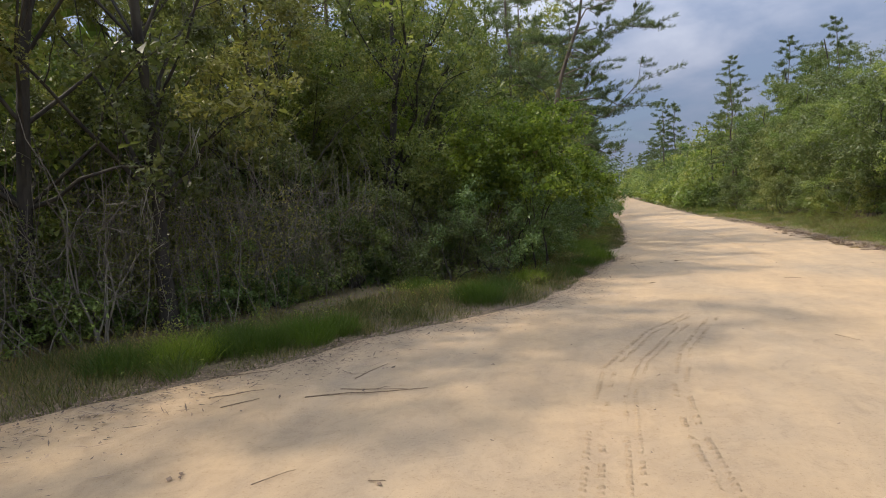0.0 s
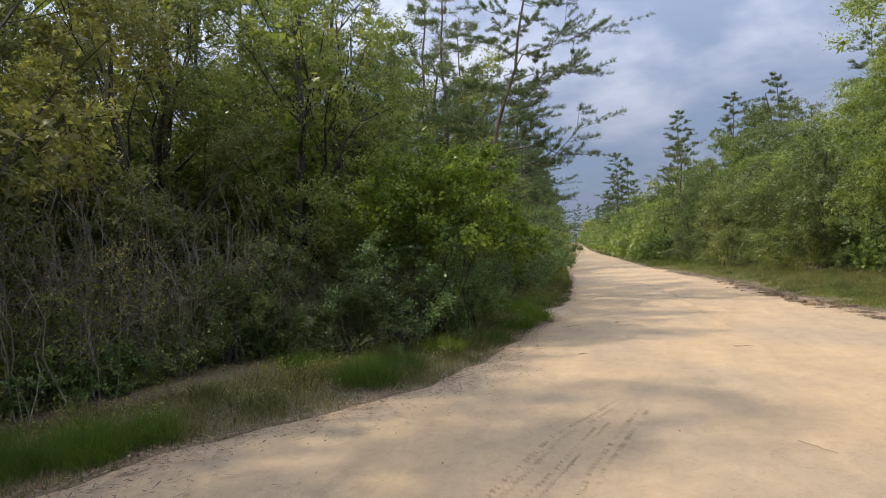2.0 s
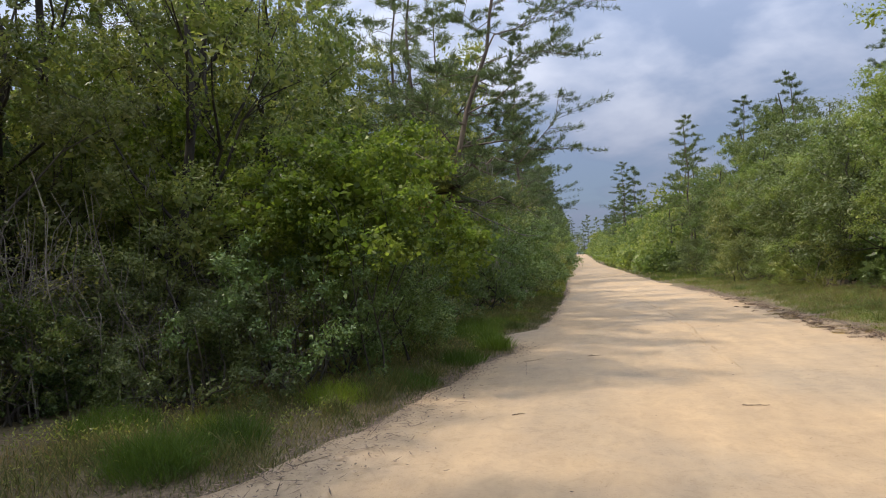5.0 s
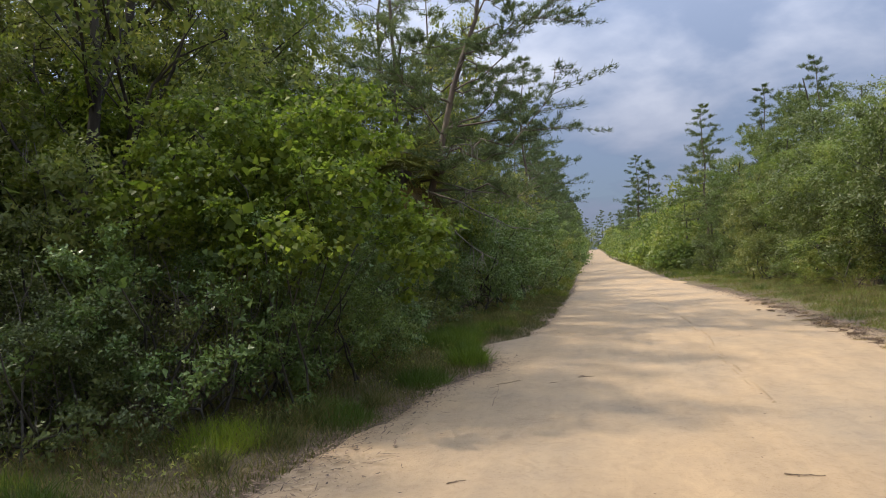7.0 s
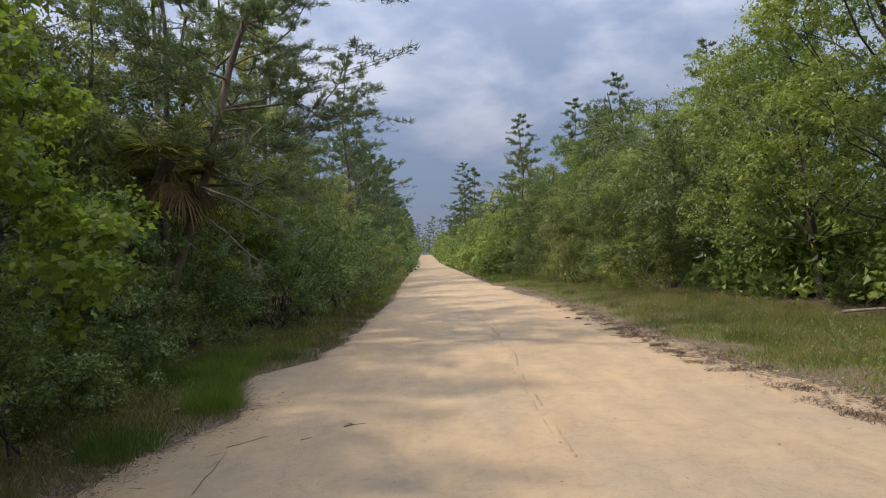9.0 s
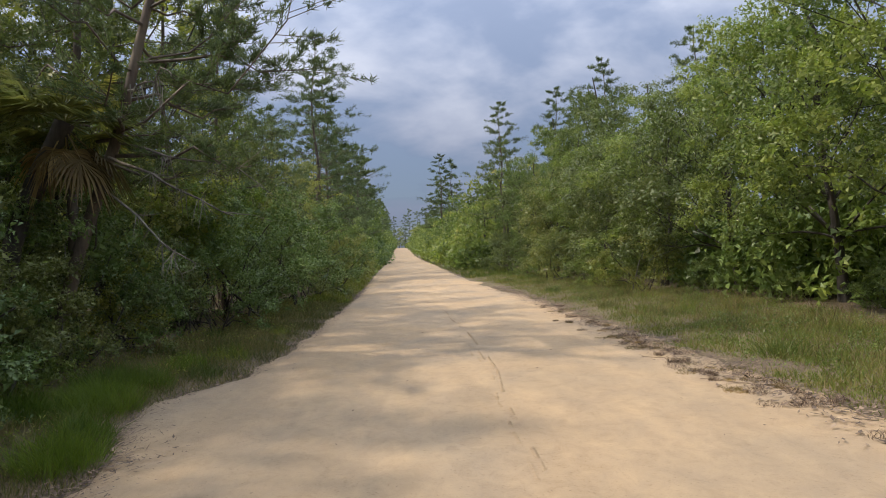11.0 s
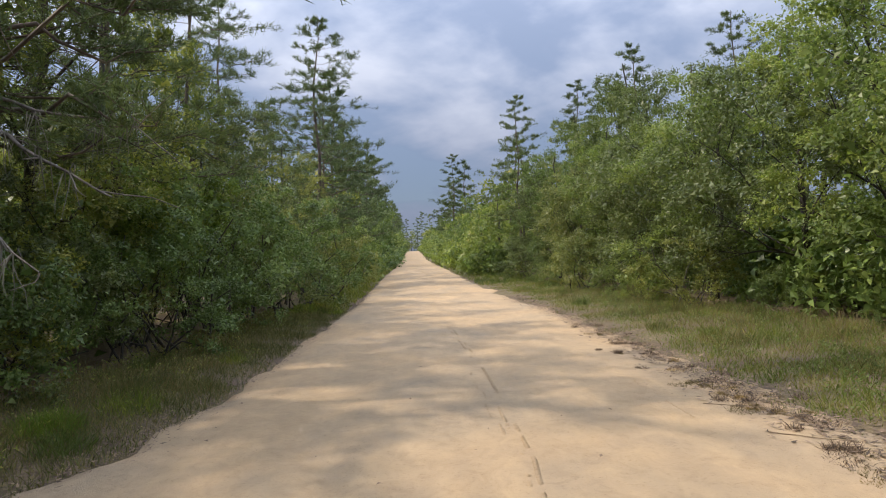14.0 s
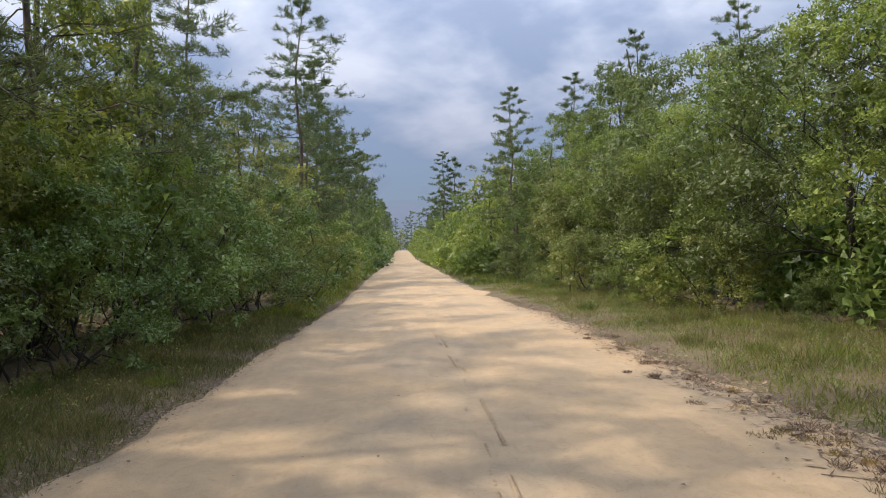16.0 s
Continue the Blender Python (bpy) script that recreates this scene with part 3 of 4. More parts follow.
build_ground()
build_road()


def place(ob, x, y, scale=1.0, turn=0.0, tall=1.0):
    z = float(ground_z(x, y)) - 0.02
    return copy_thing(ob, pose(x, y, z, 0, 0, turn) @ Matrix.Diagonal((scale, scale, scale * tall, 1)))


def stand(ob, x, y, scale=1.0, turn=0.0, tall=1.0):
    ob.matrix_world = pose(x, y, float(ground_z(x, y)) - 0.02, 0, 0, turn) @ Matrix.Diagonal((scale, scale, scale * tall, 1))
    return ob


# ---- left of the road ----
oak_a = stand(broadleaf("tall olive-leaved oak with a slim dark trunk", 10.5, 2.7, BARK, 0.1, 14, LEAF_OLIVE, 0.062, 21000, 14, (-0.6, 0.3), 0.26, 7, "roadside oaks", moss=1, core=50), -5.7, 7.0)
oak_b = stand(broadleaf("dark-trunked oak with drooping olive foliage", 9.5, 2.6, BARK, 0.1, 14, LEAF_OLIVE, 0.062, 21000, 14, (0.2, 0.5), 0.22, 7, "roadside oaks", moss=1, core=50), -6.9, 5.9)
oak_c = stand(broadleaf("spreading green oak above the roadside thicket", 8.2, 2.8, BARK, 0.13, 14, LEAF_OAK, 0.064, 17000, 14, (0.5, 0.2), 0.12, 7, "roadside oaks"), -5.2, 14.2)
oak_d = stand(broadleaf("dense small-leaved green oak", 7.6, 2.5, BARK, 0.11, 14, LEAF_GREY, 0.06, 17500, 14, (0.3, 0), 0.1, 7, "roadside oaks"), -5.9, 18.2)
for x, y, s, a, ob in ((-8.2, 10.2, 1.05, 40, oak_a), (-6.6, 11.2, 0.85, 200, oak_b), (-7.2, 16.5, 1.05, 90, oak_c), (-5.9, 22.0, 1.0, 130, oak_d),
                       (-9.5, 7.2, 1.05, 300, oak_c), (-8.6, 2.6, 1.0, 10, oak_b), (-4.6, 25.2, 0.8, 250, oak_d), (-3.6, 33.5, 0.85, 30, oak_d),
                       (-4.0, 29.8, 0.8, 160, oak_d), (-3.8, 38.0, 0.95, 70, oak_d), (-3.8, 43.0, 1.05, 310, oak_d), (-3.8, 48.0, 1.1, 120, oak_d),
                       (-5.2, 16.0, 1.25, 170, oak_c), (-5.9, 20.2, 1.2, 60, oak_d), (-6.2, 19.0, 1.3, 330, oak_c), (-7.4, 13.2, 1.15, 280, oak_d), (-4.9, 23.9, 1.1, 215, oak_d), (-5.0, 27.6, 1.35, 50, oak_c), (-5.2, 32.0, 1.3, 140, oak_c), (-5.4, 36.5, 1.3, 260, oak_d), (-8.8, 14.6, 1.25, 20, oak_c), (-8.2, 20.6, 1.35, 100, oak_d), (-7.6, 25.4, 1.3, 190, oak_c), (-9.0, 17.6, 1.3, 240, oak_d)):
    place(ob, x, y, s, a)

vine = stand(bush("vine_covered_shrub", "large rounded shrub draped in bright yellow-green vine leaves", 4.3, 2.0, 15, LEAF_BRIGHT, 0.066, 17000, 9, 14, aspect=0.85, core_size=0.14, core=50, low=0.4, fat=0.95, simple=False), -1.9, 13.8, tall=0.95)
dark_bush = stand(bush("shrub", "dense dark green evergreen shrub beside the verge", 1.8, 1.2, 9, LEAF_DARK, 0.036, 10500, 10, 10, "verge shrubs"), -1.95, 25.8, 1.5)
grey_bush = stand(bush("shrub", "grey-green leafy shrub beside the verge", 1.5, 1.05, 8, LEAF_GREY, 0.033, 10000, 10, 10, "verge shrubs"), -2.9, 21.6, 1.45)
fresh_bush = stand(bush("shrub", "small fresh green shrub in front of the thicket", 1.7, 0.85, 11, LEAF_OAK, 0.05, 5500, 10, 8, "verge shrubs"), -4.6, 10.6)
for x, y, s, a, ob in ((-2.6, 17.2, 1.0, 20, dark_bush), (-3.4, 16.2, 0.9, 80, grey_bush), (-2.6, 19.3, 1.0, 140, grey_bush), (-2.6, 23.6, 1.3, 200, fresh_bush),
                       (-2.9, 27.6, 1.3, 250, dark_bush), (-1.7, 28.9, 1.45, 60, dark_bush), (-1.6, 32.6, 1.5, 110, dark_bush), (-1.5, 35.8, 1.3, 10, grey_bush),
                       (-1.4, 39.0, 1.5, 310, dark_bush), (-1.4, 42.5, 1.5, 30, fresh_bush), (-1.3, 46.5, 1.6, 75, grey_bush), (-1.4, 51.0, 1.7, 160, dark_bush), (-1.4, 56.0, 1.8, 200, fresh_bush),
                       (-7.9, 4.4, 0.8, 0, dark_bush), (-8.3, 6.0, 0.9, 90, grey_bush), (-4.9, 16.2, 1.3, 240, fresh_bush), (-4.0, 12.6, 1.1, 300, grey_bush), (-4.6, 12.2, 0.8, 15, grey_bush),
                       (-3.2, 21.8, 1.2, 222, dark_bush), (-3.3, 24.2, 1.2, 111, grey_bush), (-5.8, 13.2, 1.6, 55, fresh_bush), (-6.6, 11.6, 1.4, 10, grey_bush), (-7.6, 9.6, 1.5, 70, fresh_bush)):
    place(ob, x, y, s, a)
mid_bush = stand(bush("tall_shrub", "tall green shrub filling the edge of the woods", 4.6, 2.0, 12, LEAF_GREY, 0.056, 12500, 12, 10, "tall shrubs", core=50, core_size=0.16), -5.4, 21.8)
for x, y, s, a in ((-3.8, 27.4, 0.9, 70), (-3.6, 31.4, 1.0, 140), (-3.2, 35.6, 1.0, 210), (-3.3, 40.5, 1.1, 280), (-3.3, 45.5, 1.1, 10), (-3.4, 50.5, 1.2, 100), (-3.3, 56.5, 1.25, 190), (-6.0, 17.0, 1.0, 33), (-8.8, 12.6, 1.0, 250)):
    place(mid_bush, x, y, s, a)
gold_bush = stand(bush("tall_shrub", "young yellow-green tree catching the light", 4.8, 1.5, 10, LEAF_BRIGHT, 0.07, 10000, 11, 8, "tall shrubs", core=70, core_size=0.15, low=0.3), -2.7, 30.6)
for x, y, s, a in ((-2.6, 27.3, 0.75, 150), (-2.9, 37.4, 1.0, 70), (-5.2, 24.0, 0.9, 10), (-6.2, 15.0, 1.2, 100)):
    place(gold_bush, x, y, s, a)
for x, y, s, a, ob in ((-2.3, 12.6, 0.85, 40, dark_bush), (-1.7, 14.9, 0.75, 120, dark_bush), (-2.9, 11.6, 0.7, 200, grey_bush), (-1.5, 16.4, 0.7, 280, fresh_bush), (-5.9, 8.2, 0.5, 10, dark_bush), (-5.3, 9.7, 0.5, 70, grey_bush), (-6.4, 7.3, 0.45, 130, fresh_bush),
                       (-5.1, 11.2, 0.55, 190, dark_bush), (-7.2, 6.6, 0.5, 250, dark_bush), (-6.8, 8.0, 0.6, 310, grey_bush), (-4.9, 8.9, 0.35, 20, fresh_bush)):
    place(ob, x, y, s, a)
scrub = stand(thicket("tangle of thin grey leafless stems and vines", 3.2, 1.1, 30, LEAF_OLIVE, 0.055, 11, "roadside thicket"), -6.3, 8.6)
for x, y, s, a in ((-7.3, 7.4, 1.0, 50), (-5.6, 10.3, 0.95, 120), (-5.3, 12.2, 0.9, 200), (-6.9, 10.2, 1.1, 270), (-8.3, 8.0, 1.1, 20), (-4.4, 14.6, 0.8, 160), (-8.0, 5.6, 0.9, 80), (-2.9, 13.4, 0.7, 30), (-2.4, 15.2, 0.6, 190), (-3.6, 11.9, 0.55, 250)):
    place(scrub, x, y, s, a)

for k in range(11):
    y = 5.2 + k * 0.72
    place(scrub, float(np.interp(y, (5, 7, 9, 12, 15.5), (-7.1, -6.1, -5.3, -4.9, -3.9))) + 0.25 * math.sin(k * 2.3), y, 0.72 + 0.16 * math.sin(k * 1.7), k * 77)

big_pine = stand(pine("tall leaning pine with limbs reaching over the road", 11.5, 3.0, 0.12, 0.3, 28, 19, 0.13, 0.018, 18, (3.3, 0.6), "roadside pines", along=(0.25, 0.45, 0.6, 0.75, 0.9, 1.0),
                      reach=((4.8, 0.4, 8.6), (4.4, -0.9, 5.6), (3.9, -0.3, 7.2), (4.2, 1.3, 9.8), (3.3, 1.0, 6.2), (0.4, -1.6, 6.0))), -3.0, 21.5)
for ln in (wander((0.95, 0.15, 3.35), (3.3, -1.2, 2.2), 9, 0.07, 0.03, 0.008), wander((0.85, 0.1, 2.9), (2.8, -1.5, 1.6), 8, 0.06, 0.025, 0.007), wander((1.0, 0.2, 3.6), (3.4, -0.6, 2.9), 8, 0.06, 0.026, 0.007), wander((1.3, 0.2, 4.4), (2.6, -1.9, 4.0), 8, 0.06, 0.025, 0.007)):
    limb = mesh_part("dead_limb", tube_mesh("dead_limb", [ln] + [wander(ln[0][k], ln[0][k] + rng.normal(size=3) * (0.3, 0.3, 0.2) + (0.15, -0.1, -0.1), 4, 0.03, 0.009, 0.003) for k in (3, 4, 5, 6, 7)], 5), DEAD, big_pine, "bare grey dead limb")
    tagged(mesh_part("moss", moss_mesh([ln[0][k] for k in (3, 5, 6)], 0.4), MOSS, limb, "hanging grey moss"), kind="stuff")
slim_pine = stand(pine("slim upright pine among the oaks", 13.0, 2.6, 0.12, 0.3, 30, 14, 0.22, 0.024, 16, (0.3, 0.2), "roadside pines"), -4.9, 26.2)
tall_pine = stand(pine("tall straight pine standing clear of the trees", 16.8, 4.4, 0.17, 0.2, 70, 18, 0.24, 0.034, 9, (0.2, 0), "roadside pines", along=(0.2, 0.4, 0.6, 0.8, 1.0)), -2.9, 53.0)
for x, y, s, a, ob in ((-3.5, 28.7, 0.9, 220, slim_pine), (-3.6, 23.6, 0.95, 20, slim_pine), (-3.4, 32.6, 0.85, 300, slim_pine), (-4.4, 36.0, 0.95, 90, slim_pine), (-7.5, 23.5, 1.1, 150, slim_pine), (-8.0, 18.0, 1.0, 180, slim_pine),
                       (-5.5, 42.0, 1.05, 40, slim_pine), (-3.4, 61.0, 0.88, 150, tall_pine)):
    place(ob, x, y, s, a)
stand(palm("leaning cabbage palm with dead brown fronds under its crown", (1.0, 0.35), 3.8, 20, 9), -3.45, 20.9)

# ---- right of the road ----
right_oak = stand(broadleaf("leafy green scrub oak on the roadside", 8.0, 3.1, BARK, 0.11, 17, LEAF_RIGHT, 0.085, 26000, 13, (-0.6, 0), 0.15, 5, "roadside scrub oaks", fat=1.08), 12.4, 24.5)
right_bay = stand(broadleaf("grey-green bushy tree on the roadside", 7.5, 3.0, BARK, 0.1, 17, LEAF_GREY, 0.082, 25000, 13, (-0.4, 0.2), 0.11, 5, "roadside scrub oaks", fat=1.08), 12.8, 29.5)
right_over = stand(broadleaf("broad green oak whose crown hangs over a dark hollow", 9.4, 3.3, BARK, 0.12, 16, LEAF_RIGHT, 0.084, 27000, 13, (-1.3, 0), 0.27, 5, "roadside scrub oaks", fat=1.08), 12.3, 20.6)
place(right_over, 13.2, 26.9, 0.84, 20)
right_gum = stand(broadleaf("tall fresh green tree above the scrub", 11.5, 2.8, BARK, 0.15, 15, LEAF_OAK, 0.1, 17000, 13, (0, 0), 0.2, 5, "roadside scrub oaks", fat=1.1), 13.8, 44.5)
for x, y, s, a, ob in ((12.3, 33.6, 0.9, 150, right_oak), (13.6, 36.4, 1.15, 40, right_bay), (12.0, 39.4, 0.85, 220, right_bay), (12.6, 43.0, 1.0, 20, right_oak), (11.8, 47.0, 0.88, 300, right_bay),
                       (11.8, 51.5, 1.0, 60, right_oak), (11.8, 56.0, 1.05, 190, right_bay),
                       (15.5, 50.5, 1.1, 280, right_gum), (14.8, 57.5, 1.05, 10, right_gum)):
    place(ob, x, y, s, a)
right_bush = stand(bush("shrub", "leafy green shrub at the edge of the grass", 2.4, 1.4, 9, LEAF_RIGHT, 0.046, 10000, 11, 10, "verge shrubs", core=60, core_size=0.16), 12.2, 22.6, 0.6)
for x, y, s, a, ob in ((11.6, 25.4, 0.6, 30, right_bush), (11.4, 28.6, 0.85, 200, right_bush), (10.9, 31.8, 1.1, 100, grey_bush), (10.5, 34.6, 0.9, 160, right_bush), (10.4, 37.8, 1.0, 250, right_bush),
                       (10.2, 41.2, 1.3, 300, grey_bush), (10.2, 44.6, 1.0, 50, right_bush), (10.1, 48.5, 1.1, 120, right_bush), (10.1, 52.5, 1.3, 10, grey_bush), (10.0, 57.0, 1.2, 220, right_bush),
                       (11.6, 18.6, 1.0, 77, right_bush), (11.8, 15.2, 1.0, 5, right_bush)):
    place(ob, x, y, s, a)
far_pine = stand(pine("slender pine rising above the scrub", 13.5, 2.6, 0.12, 0.3, 46, 16, 0.2, 0.03, 9, (0, 0), "roadside pines", along=(0.2, 0.4, 0.6, 0.8, 1.0)), 10.9, 60.0)
for x, y, s, a in ((23.0, 51.4, 1.2, 60), (15.2, 47.5, 0.95, 130), (16.0, 62.0, 1.1, 220), (9.6, 111, 1.28, 30)):
    place(far_pine, x, y, s, a)

# ---- the woods further off ----
wood_tree = stand(broadleaf("distant green broadleaf tree in the woods", 9.0, 3.0, BARK, 0.14, 11, LEAF_OAK, 0.3, 1300, 8, (0, 0), 0.06, 0, "distant woods", core=12, core_size=0.6, twigs=False, fat=1.15, fill=4), -3.9, 64.0)
wood_grey = stand(broadleaf("distant grey-green broadleaf tree in the woods", 8.0, 3.2, BARK, 0.14, 11, LEAF_RIGHT, 0.3, 1300, 8, (0, 0), 0.04, 0, "distant woods", core=12, core_size=0.6, twigs=False, fat=1.15, fill=4), 11.6, 62.0)
wood_pine = stand(pine("distant dark pine in the woods", 14.0, 2.3, 0.15, 0.1, 25, 9, 0.44, 0.09, 6, (0, 0), "distant woods", 0, 6), -3.2, 72.0)
far_rng = random.Random(5)
for side, at in ((-1, -3.0), (1, 10.7)):
    y = 66.0
    while y < 338:
        x = at + side * far_rng.uniform(-0.6, 1.2)
        kind = far_rng.random()
        ob = (wood_pine if kind < 0.75 else wood_grey) if side < 0 else (wood_pine if kind < 0.12 else wood_grey if kind < 0.7 else wood_tree)
        place(ob, x, y, far_rng.uniform(0.75, 1.2) * (1.12 if side < 0 else 1.0), far_rng.uniform(0, 360))
        place(far_rng.choice((wood_tree, wood_grey, wood_pine)), x + side * far_rng.uniform(4, 6), y + 2, far_rng.uniform(0.95, 1.25), far_rng.uniform(0, 360))
        y += 3.0 + y * 0.018
for y in range(-22, 62, 5):
    for x in (-12.5, -17.5, 19.5):
        place(far_rng.choice((wood_tree, wood_grey)), x + far_rng.uniform(-1.2, 1.2), y + far_rng.uniform(-1.5, 1.5), far_rng.uniform(0.95, 1.2), far_rng.uniform(0, 360))
for x, y in ((-9.5, -2), (-10, -7), (-9.6, -12), (12.9, 14.5), (12.8, 9.5), (12.5, 4.5), (12.6, -1), (12.4, -6), (12.8, -11)):
    place(far_rng.choice((wood_tree, wood_grey)), x, y, 1.0, far_rng.uniform(0, 360))
for x in range(-24, 40, 6):
    place(far_rng.choice((wood_tree, wood_grey, wood_pine)), x, -30 + far_rng.uniform(-2, 2), 1.0, far_rng.uniform(0, 360))
    place(far_rng.choice((wood_tree, wood_grey)), x, 430 + far_rng.uniform(-6, 6), 1.0, far_rng.uniform(0, 360))
for x in range(-12, 19, 3):
    place(far_rng.choice((wood_tree, wood_pine, wood_tree)), x + far_rng.uniform(-1, 1), 354 + far_rng.uniform(-4, 6), far_rng.uniform(1.2, 1.6), far_rng.uniform(0, 360))
wood_bush = stand(bush("shrub", "dim green undergrowth shrub inside the woods", 2.6, 1.8, 14, LEAF_DARK, 0.22, 1100, 8, 6, "woodland undergrowth", fill=4, core=40, core_size=0.22), -10.5, 9.0)
for y in range(0, 62, 3):
    place(wood_bush, -10.5 + far_rng.uniform(-1, 1), y + far_rng.uniform(-1, 1), far_rng.uniform(0.8, 1.3), far_rng.uniform(0, 360))
    if y > 12:
        place(wood_bush, 14.8 + far_rng.uniform(-0.6, 0.6), y + far_rng.uniform(-1, 1), far_rng.uniform(0.8, 1.2), far_rng.uniform(0, 360))

for y in range(18, 34, 2):
    place(wood_bush, 13.4 + far_rng.uniform(-0.4, 0.5), y + far_rng.uniform(-0.6, 0.6), far_rng.uniform(0.8, 1.1), far_rng.uniform(0, 360))
for y in range(2, 34, 2):
    place(wood_bush, -11.0 + far_rng.uniform(-0.8, 0.8), y + far_rng.uniform(-0.6, 0.6), far_rng.uniform(1.7, 2.3), far_rng.uniform(0, 360))

low_bush = stand(bush("shrub", "low dark leafy undergrowth at the foot of the thicket", 0.75, 0.6, 8, LEAF_DARK, 0.05, 1800, 9, 5, "low undergrowth", fill=10, core=12, core_size=0.1), -5.5, 8.7)
for k in range(26):
    y = 5.6 + k * 0.62
    x = float(np.interp(y, (5, 7, 9, 12, 15.5, 20), (-6.9, -5.9, -5.0, -4.6, -3.5, -2.5))) + far_rng.uniform(-0.35, 0.35)
    place(low_bush, x, y, far_rng.uniform(0.6, 1.15), far_rng.uniform(0, 360))
far_shrub = stand(bush("shrub", "distant low shrub at the edge of the road", 2.2, 1.5, 9, LEAF_RIGHT, 0.34, 380, 6, 3, "distant roadside shrubs", fill=3, core=8, core_size=0.5), 9.1, 63.0, 1.2)
dim_shrub = stand(bush("shrub", "distant dark green shrub at the edge of the road", 2.2, 1.5, 9, LEAF_DARK, 0.3, 420, 6, 3, "distant roadside shrubs", fill=3, core=8, core_size=0.5), -1.7, 62.0, 1.2)
y = 64.0
while y < 336:
    place(dim_shrub, -1.7 + far_rng.uniform(-0.5, 0.3), y, far_rng.uniform(0.9, 1.5), far_rng.uniform(0, 360))
    place(far_shrub, 9.2 - y * 0.003 + far_rng.uniform(-0.4, 0.5), y + 2, far_rng.uniform(0.9, 1.4), far_rng.uniform(0, 360))
    y += 4.0 + y * 0.012

# ---- grass of the verges ----
def blade_mesh(name, P, height, width, lean=0.35):
    """Bent grass blades, each a narrow two-part strip."""
    n = len(P)
    H = (height * rng.uniform(0.5, 1.25, n))[:, None]
    d = rng.normal(size=(n, 3)) * (lean, lean, 0)
    d[:, 2] = 1
    d = unit(d)
    side = unit(np.cross(d, rng.normal(size=(n, 3))))
    W = (width * rng.uniform(0.6, 1.3, n))[:, None]
    bend = unit(rng.normal(size=(n, 3)) * (1, 1, 0.01)) * H * rng.uniform(0.1, 0.5, n)[:, None]
    mid = P + d * H * 0.55 + bend * 0.25
    tip = P + d * H * 0.95 + bend
    V = np.stack([P, mid + side * W * 0.5, tip, mid - side * W * 0.5], 1)
    return raw_mesh(name, V.reshape(-1, 3), quads=np.arange(n * 4).reshape(n, 4))


def fbm(x, y, f, k):
    return np.array([noise.fractal(Vector((a * f, b * f, k)), 0.9, 2.0, 3) for a, b in zip(x, y)])


def verge(name, label, n, inner, y0, y1, depth, height, width, mat, near_power=1.6, bare=0.0):
    """Grass over a strip beside the road, thinning towards the sand."""
    y = y0 + (y1 - y0) * rng.random(n) ** near_power
    w = rng.random(n)
    x = inner(y, w * depth)
    m = fbm(x, y, 0.9, 3.0)
    edge = w * depth
    keep = (m + rng.normal(size=n) * 0.25 > bare - edge * 0.7)
    x, y, m, edge = x[keep], y[keep], m[keep], edge[keep]
    P = np.stack([x, y, ground_z(x, y) - 0.01], 1)
    h = height * (0.5 + 0.35 * np.clip(edge / 1.2, 0, 1) + 0.6 * np.clip((edge - 2.2) / 2, 0, 1)) * (1 + 0.7 * np.clip(m, -0.5, 1))
    me = blade_mesh(name, P, h, width)
    tagged(mesh_part(name, me, mat), label, "grass", kind="stuff")


verge("grass", "short mixed green and straw-coloured verge grass", 98000, lambda y, d: left_edge(y) + 0.12 - d, 1.5, 36, 2.4, 0.19, 0.007, VERGE, 1.0, -0.15)
verge("grass", "low green and straw-coloured verge grass", 64000, lambda y, d: right_edge(y) + 0.1 + d, 12, 50, 4.4, 0.15, 0.010, MIXED, 1.25, 0.35)
verge("grass", "bright low green weeds in the verge", 26000, lambda y, d: right_edge(y) + 0.5 + d, 13, 23, 3.4, 0.09, 0.014, MIXED, 1.0, 0.35)


def weeds(n, xy, mat, label):
    """Small broad-leaved weeds in loose clumps."""
    x, y = xy(n // 24)
    hgt = rng.uniform(0.06, 0.28, len(x))
    P = np.repeat(np.stack([x, y, ground_z(x, y)], 1), 24, axis=0)
    P[:, :2] += rng.normal(size=(len(P), 2)) * 0.09
    P[:, 2] += np.repeat(hgt, 24) * rng.random(len(P))
    tagged(mesh_part("weeds", leaf_mesh("weeds", P, 0.045, 0.6, simple=True), mat), label, "weeds", kind="stuff")


def weed_right(n):
    y = 14 + 30 * rng.random(n) ** 1.2
    return right_edge(y) + 0.7 + 3.8 * rng.random(n) ** 0.7, y


def weed_left(n):
    y = 2 + 32 * rng.random(n)
    return left_edge(y) - 0.3 - 2.4 * rng.random(n) ** 0.6, y


weeds(26000, weed_right, LEAF_RIGHT, "low broad-leaved weeds among the verge grass")
weeds(20000, weed_left, LEAF_OAK, "low broad-leaved weeds at the foot of the shrubs")
verge("grass", "dry straw stalks in the verge", 11000, lambda y, d: right_edge(y) + 0.5 + d, 14, 40, 4.2, 0.3, 0.006, DRY, 1.2, 0.6)
verge("grass", "dry straw stalks in the verge", 12000, lambda y, d: left_edge(y) - 0.1 - d, 1.5, 34, 2.6, 0.26, 0.005, DRY, 1.1, 0.4)
verge("grass", "distant verge grass along the sand road", 9000, lambda y, d: left_edge(y) - d, 34, 120, 1.6, 0.35, 0.03, GRASS, 1.5)
verge("grass", "distant verge grass along the sand road", 12000, lambda y, d: right_edge(y) + d, 50, 140, 3.6, 0.35, 0.03, GRASS, 1.5)


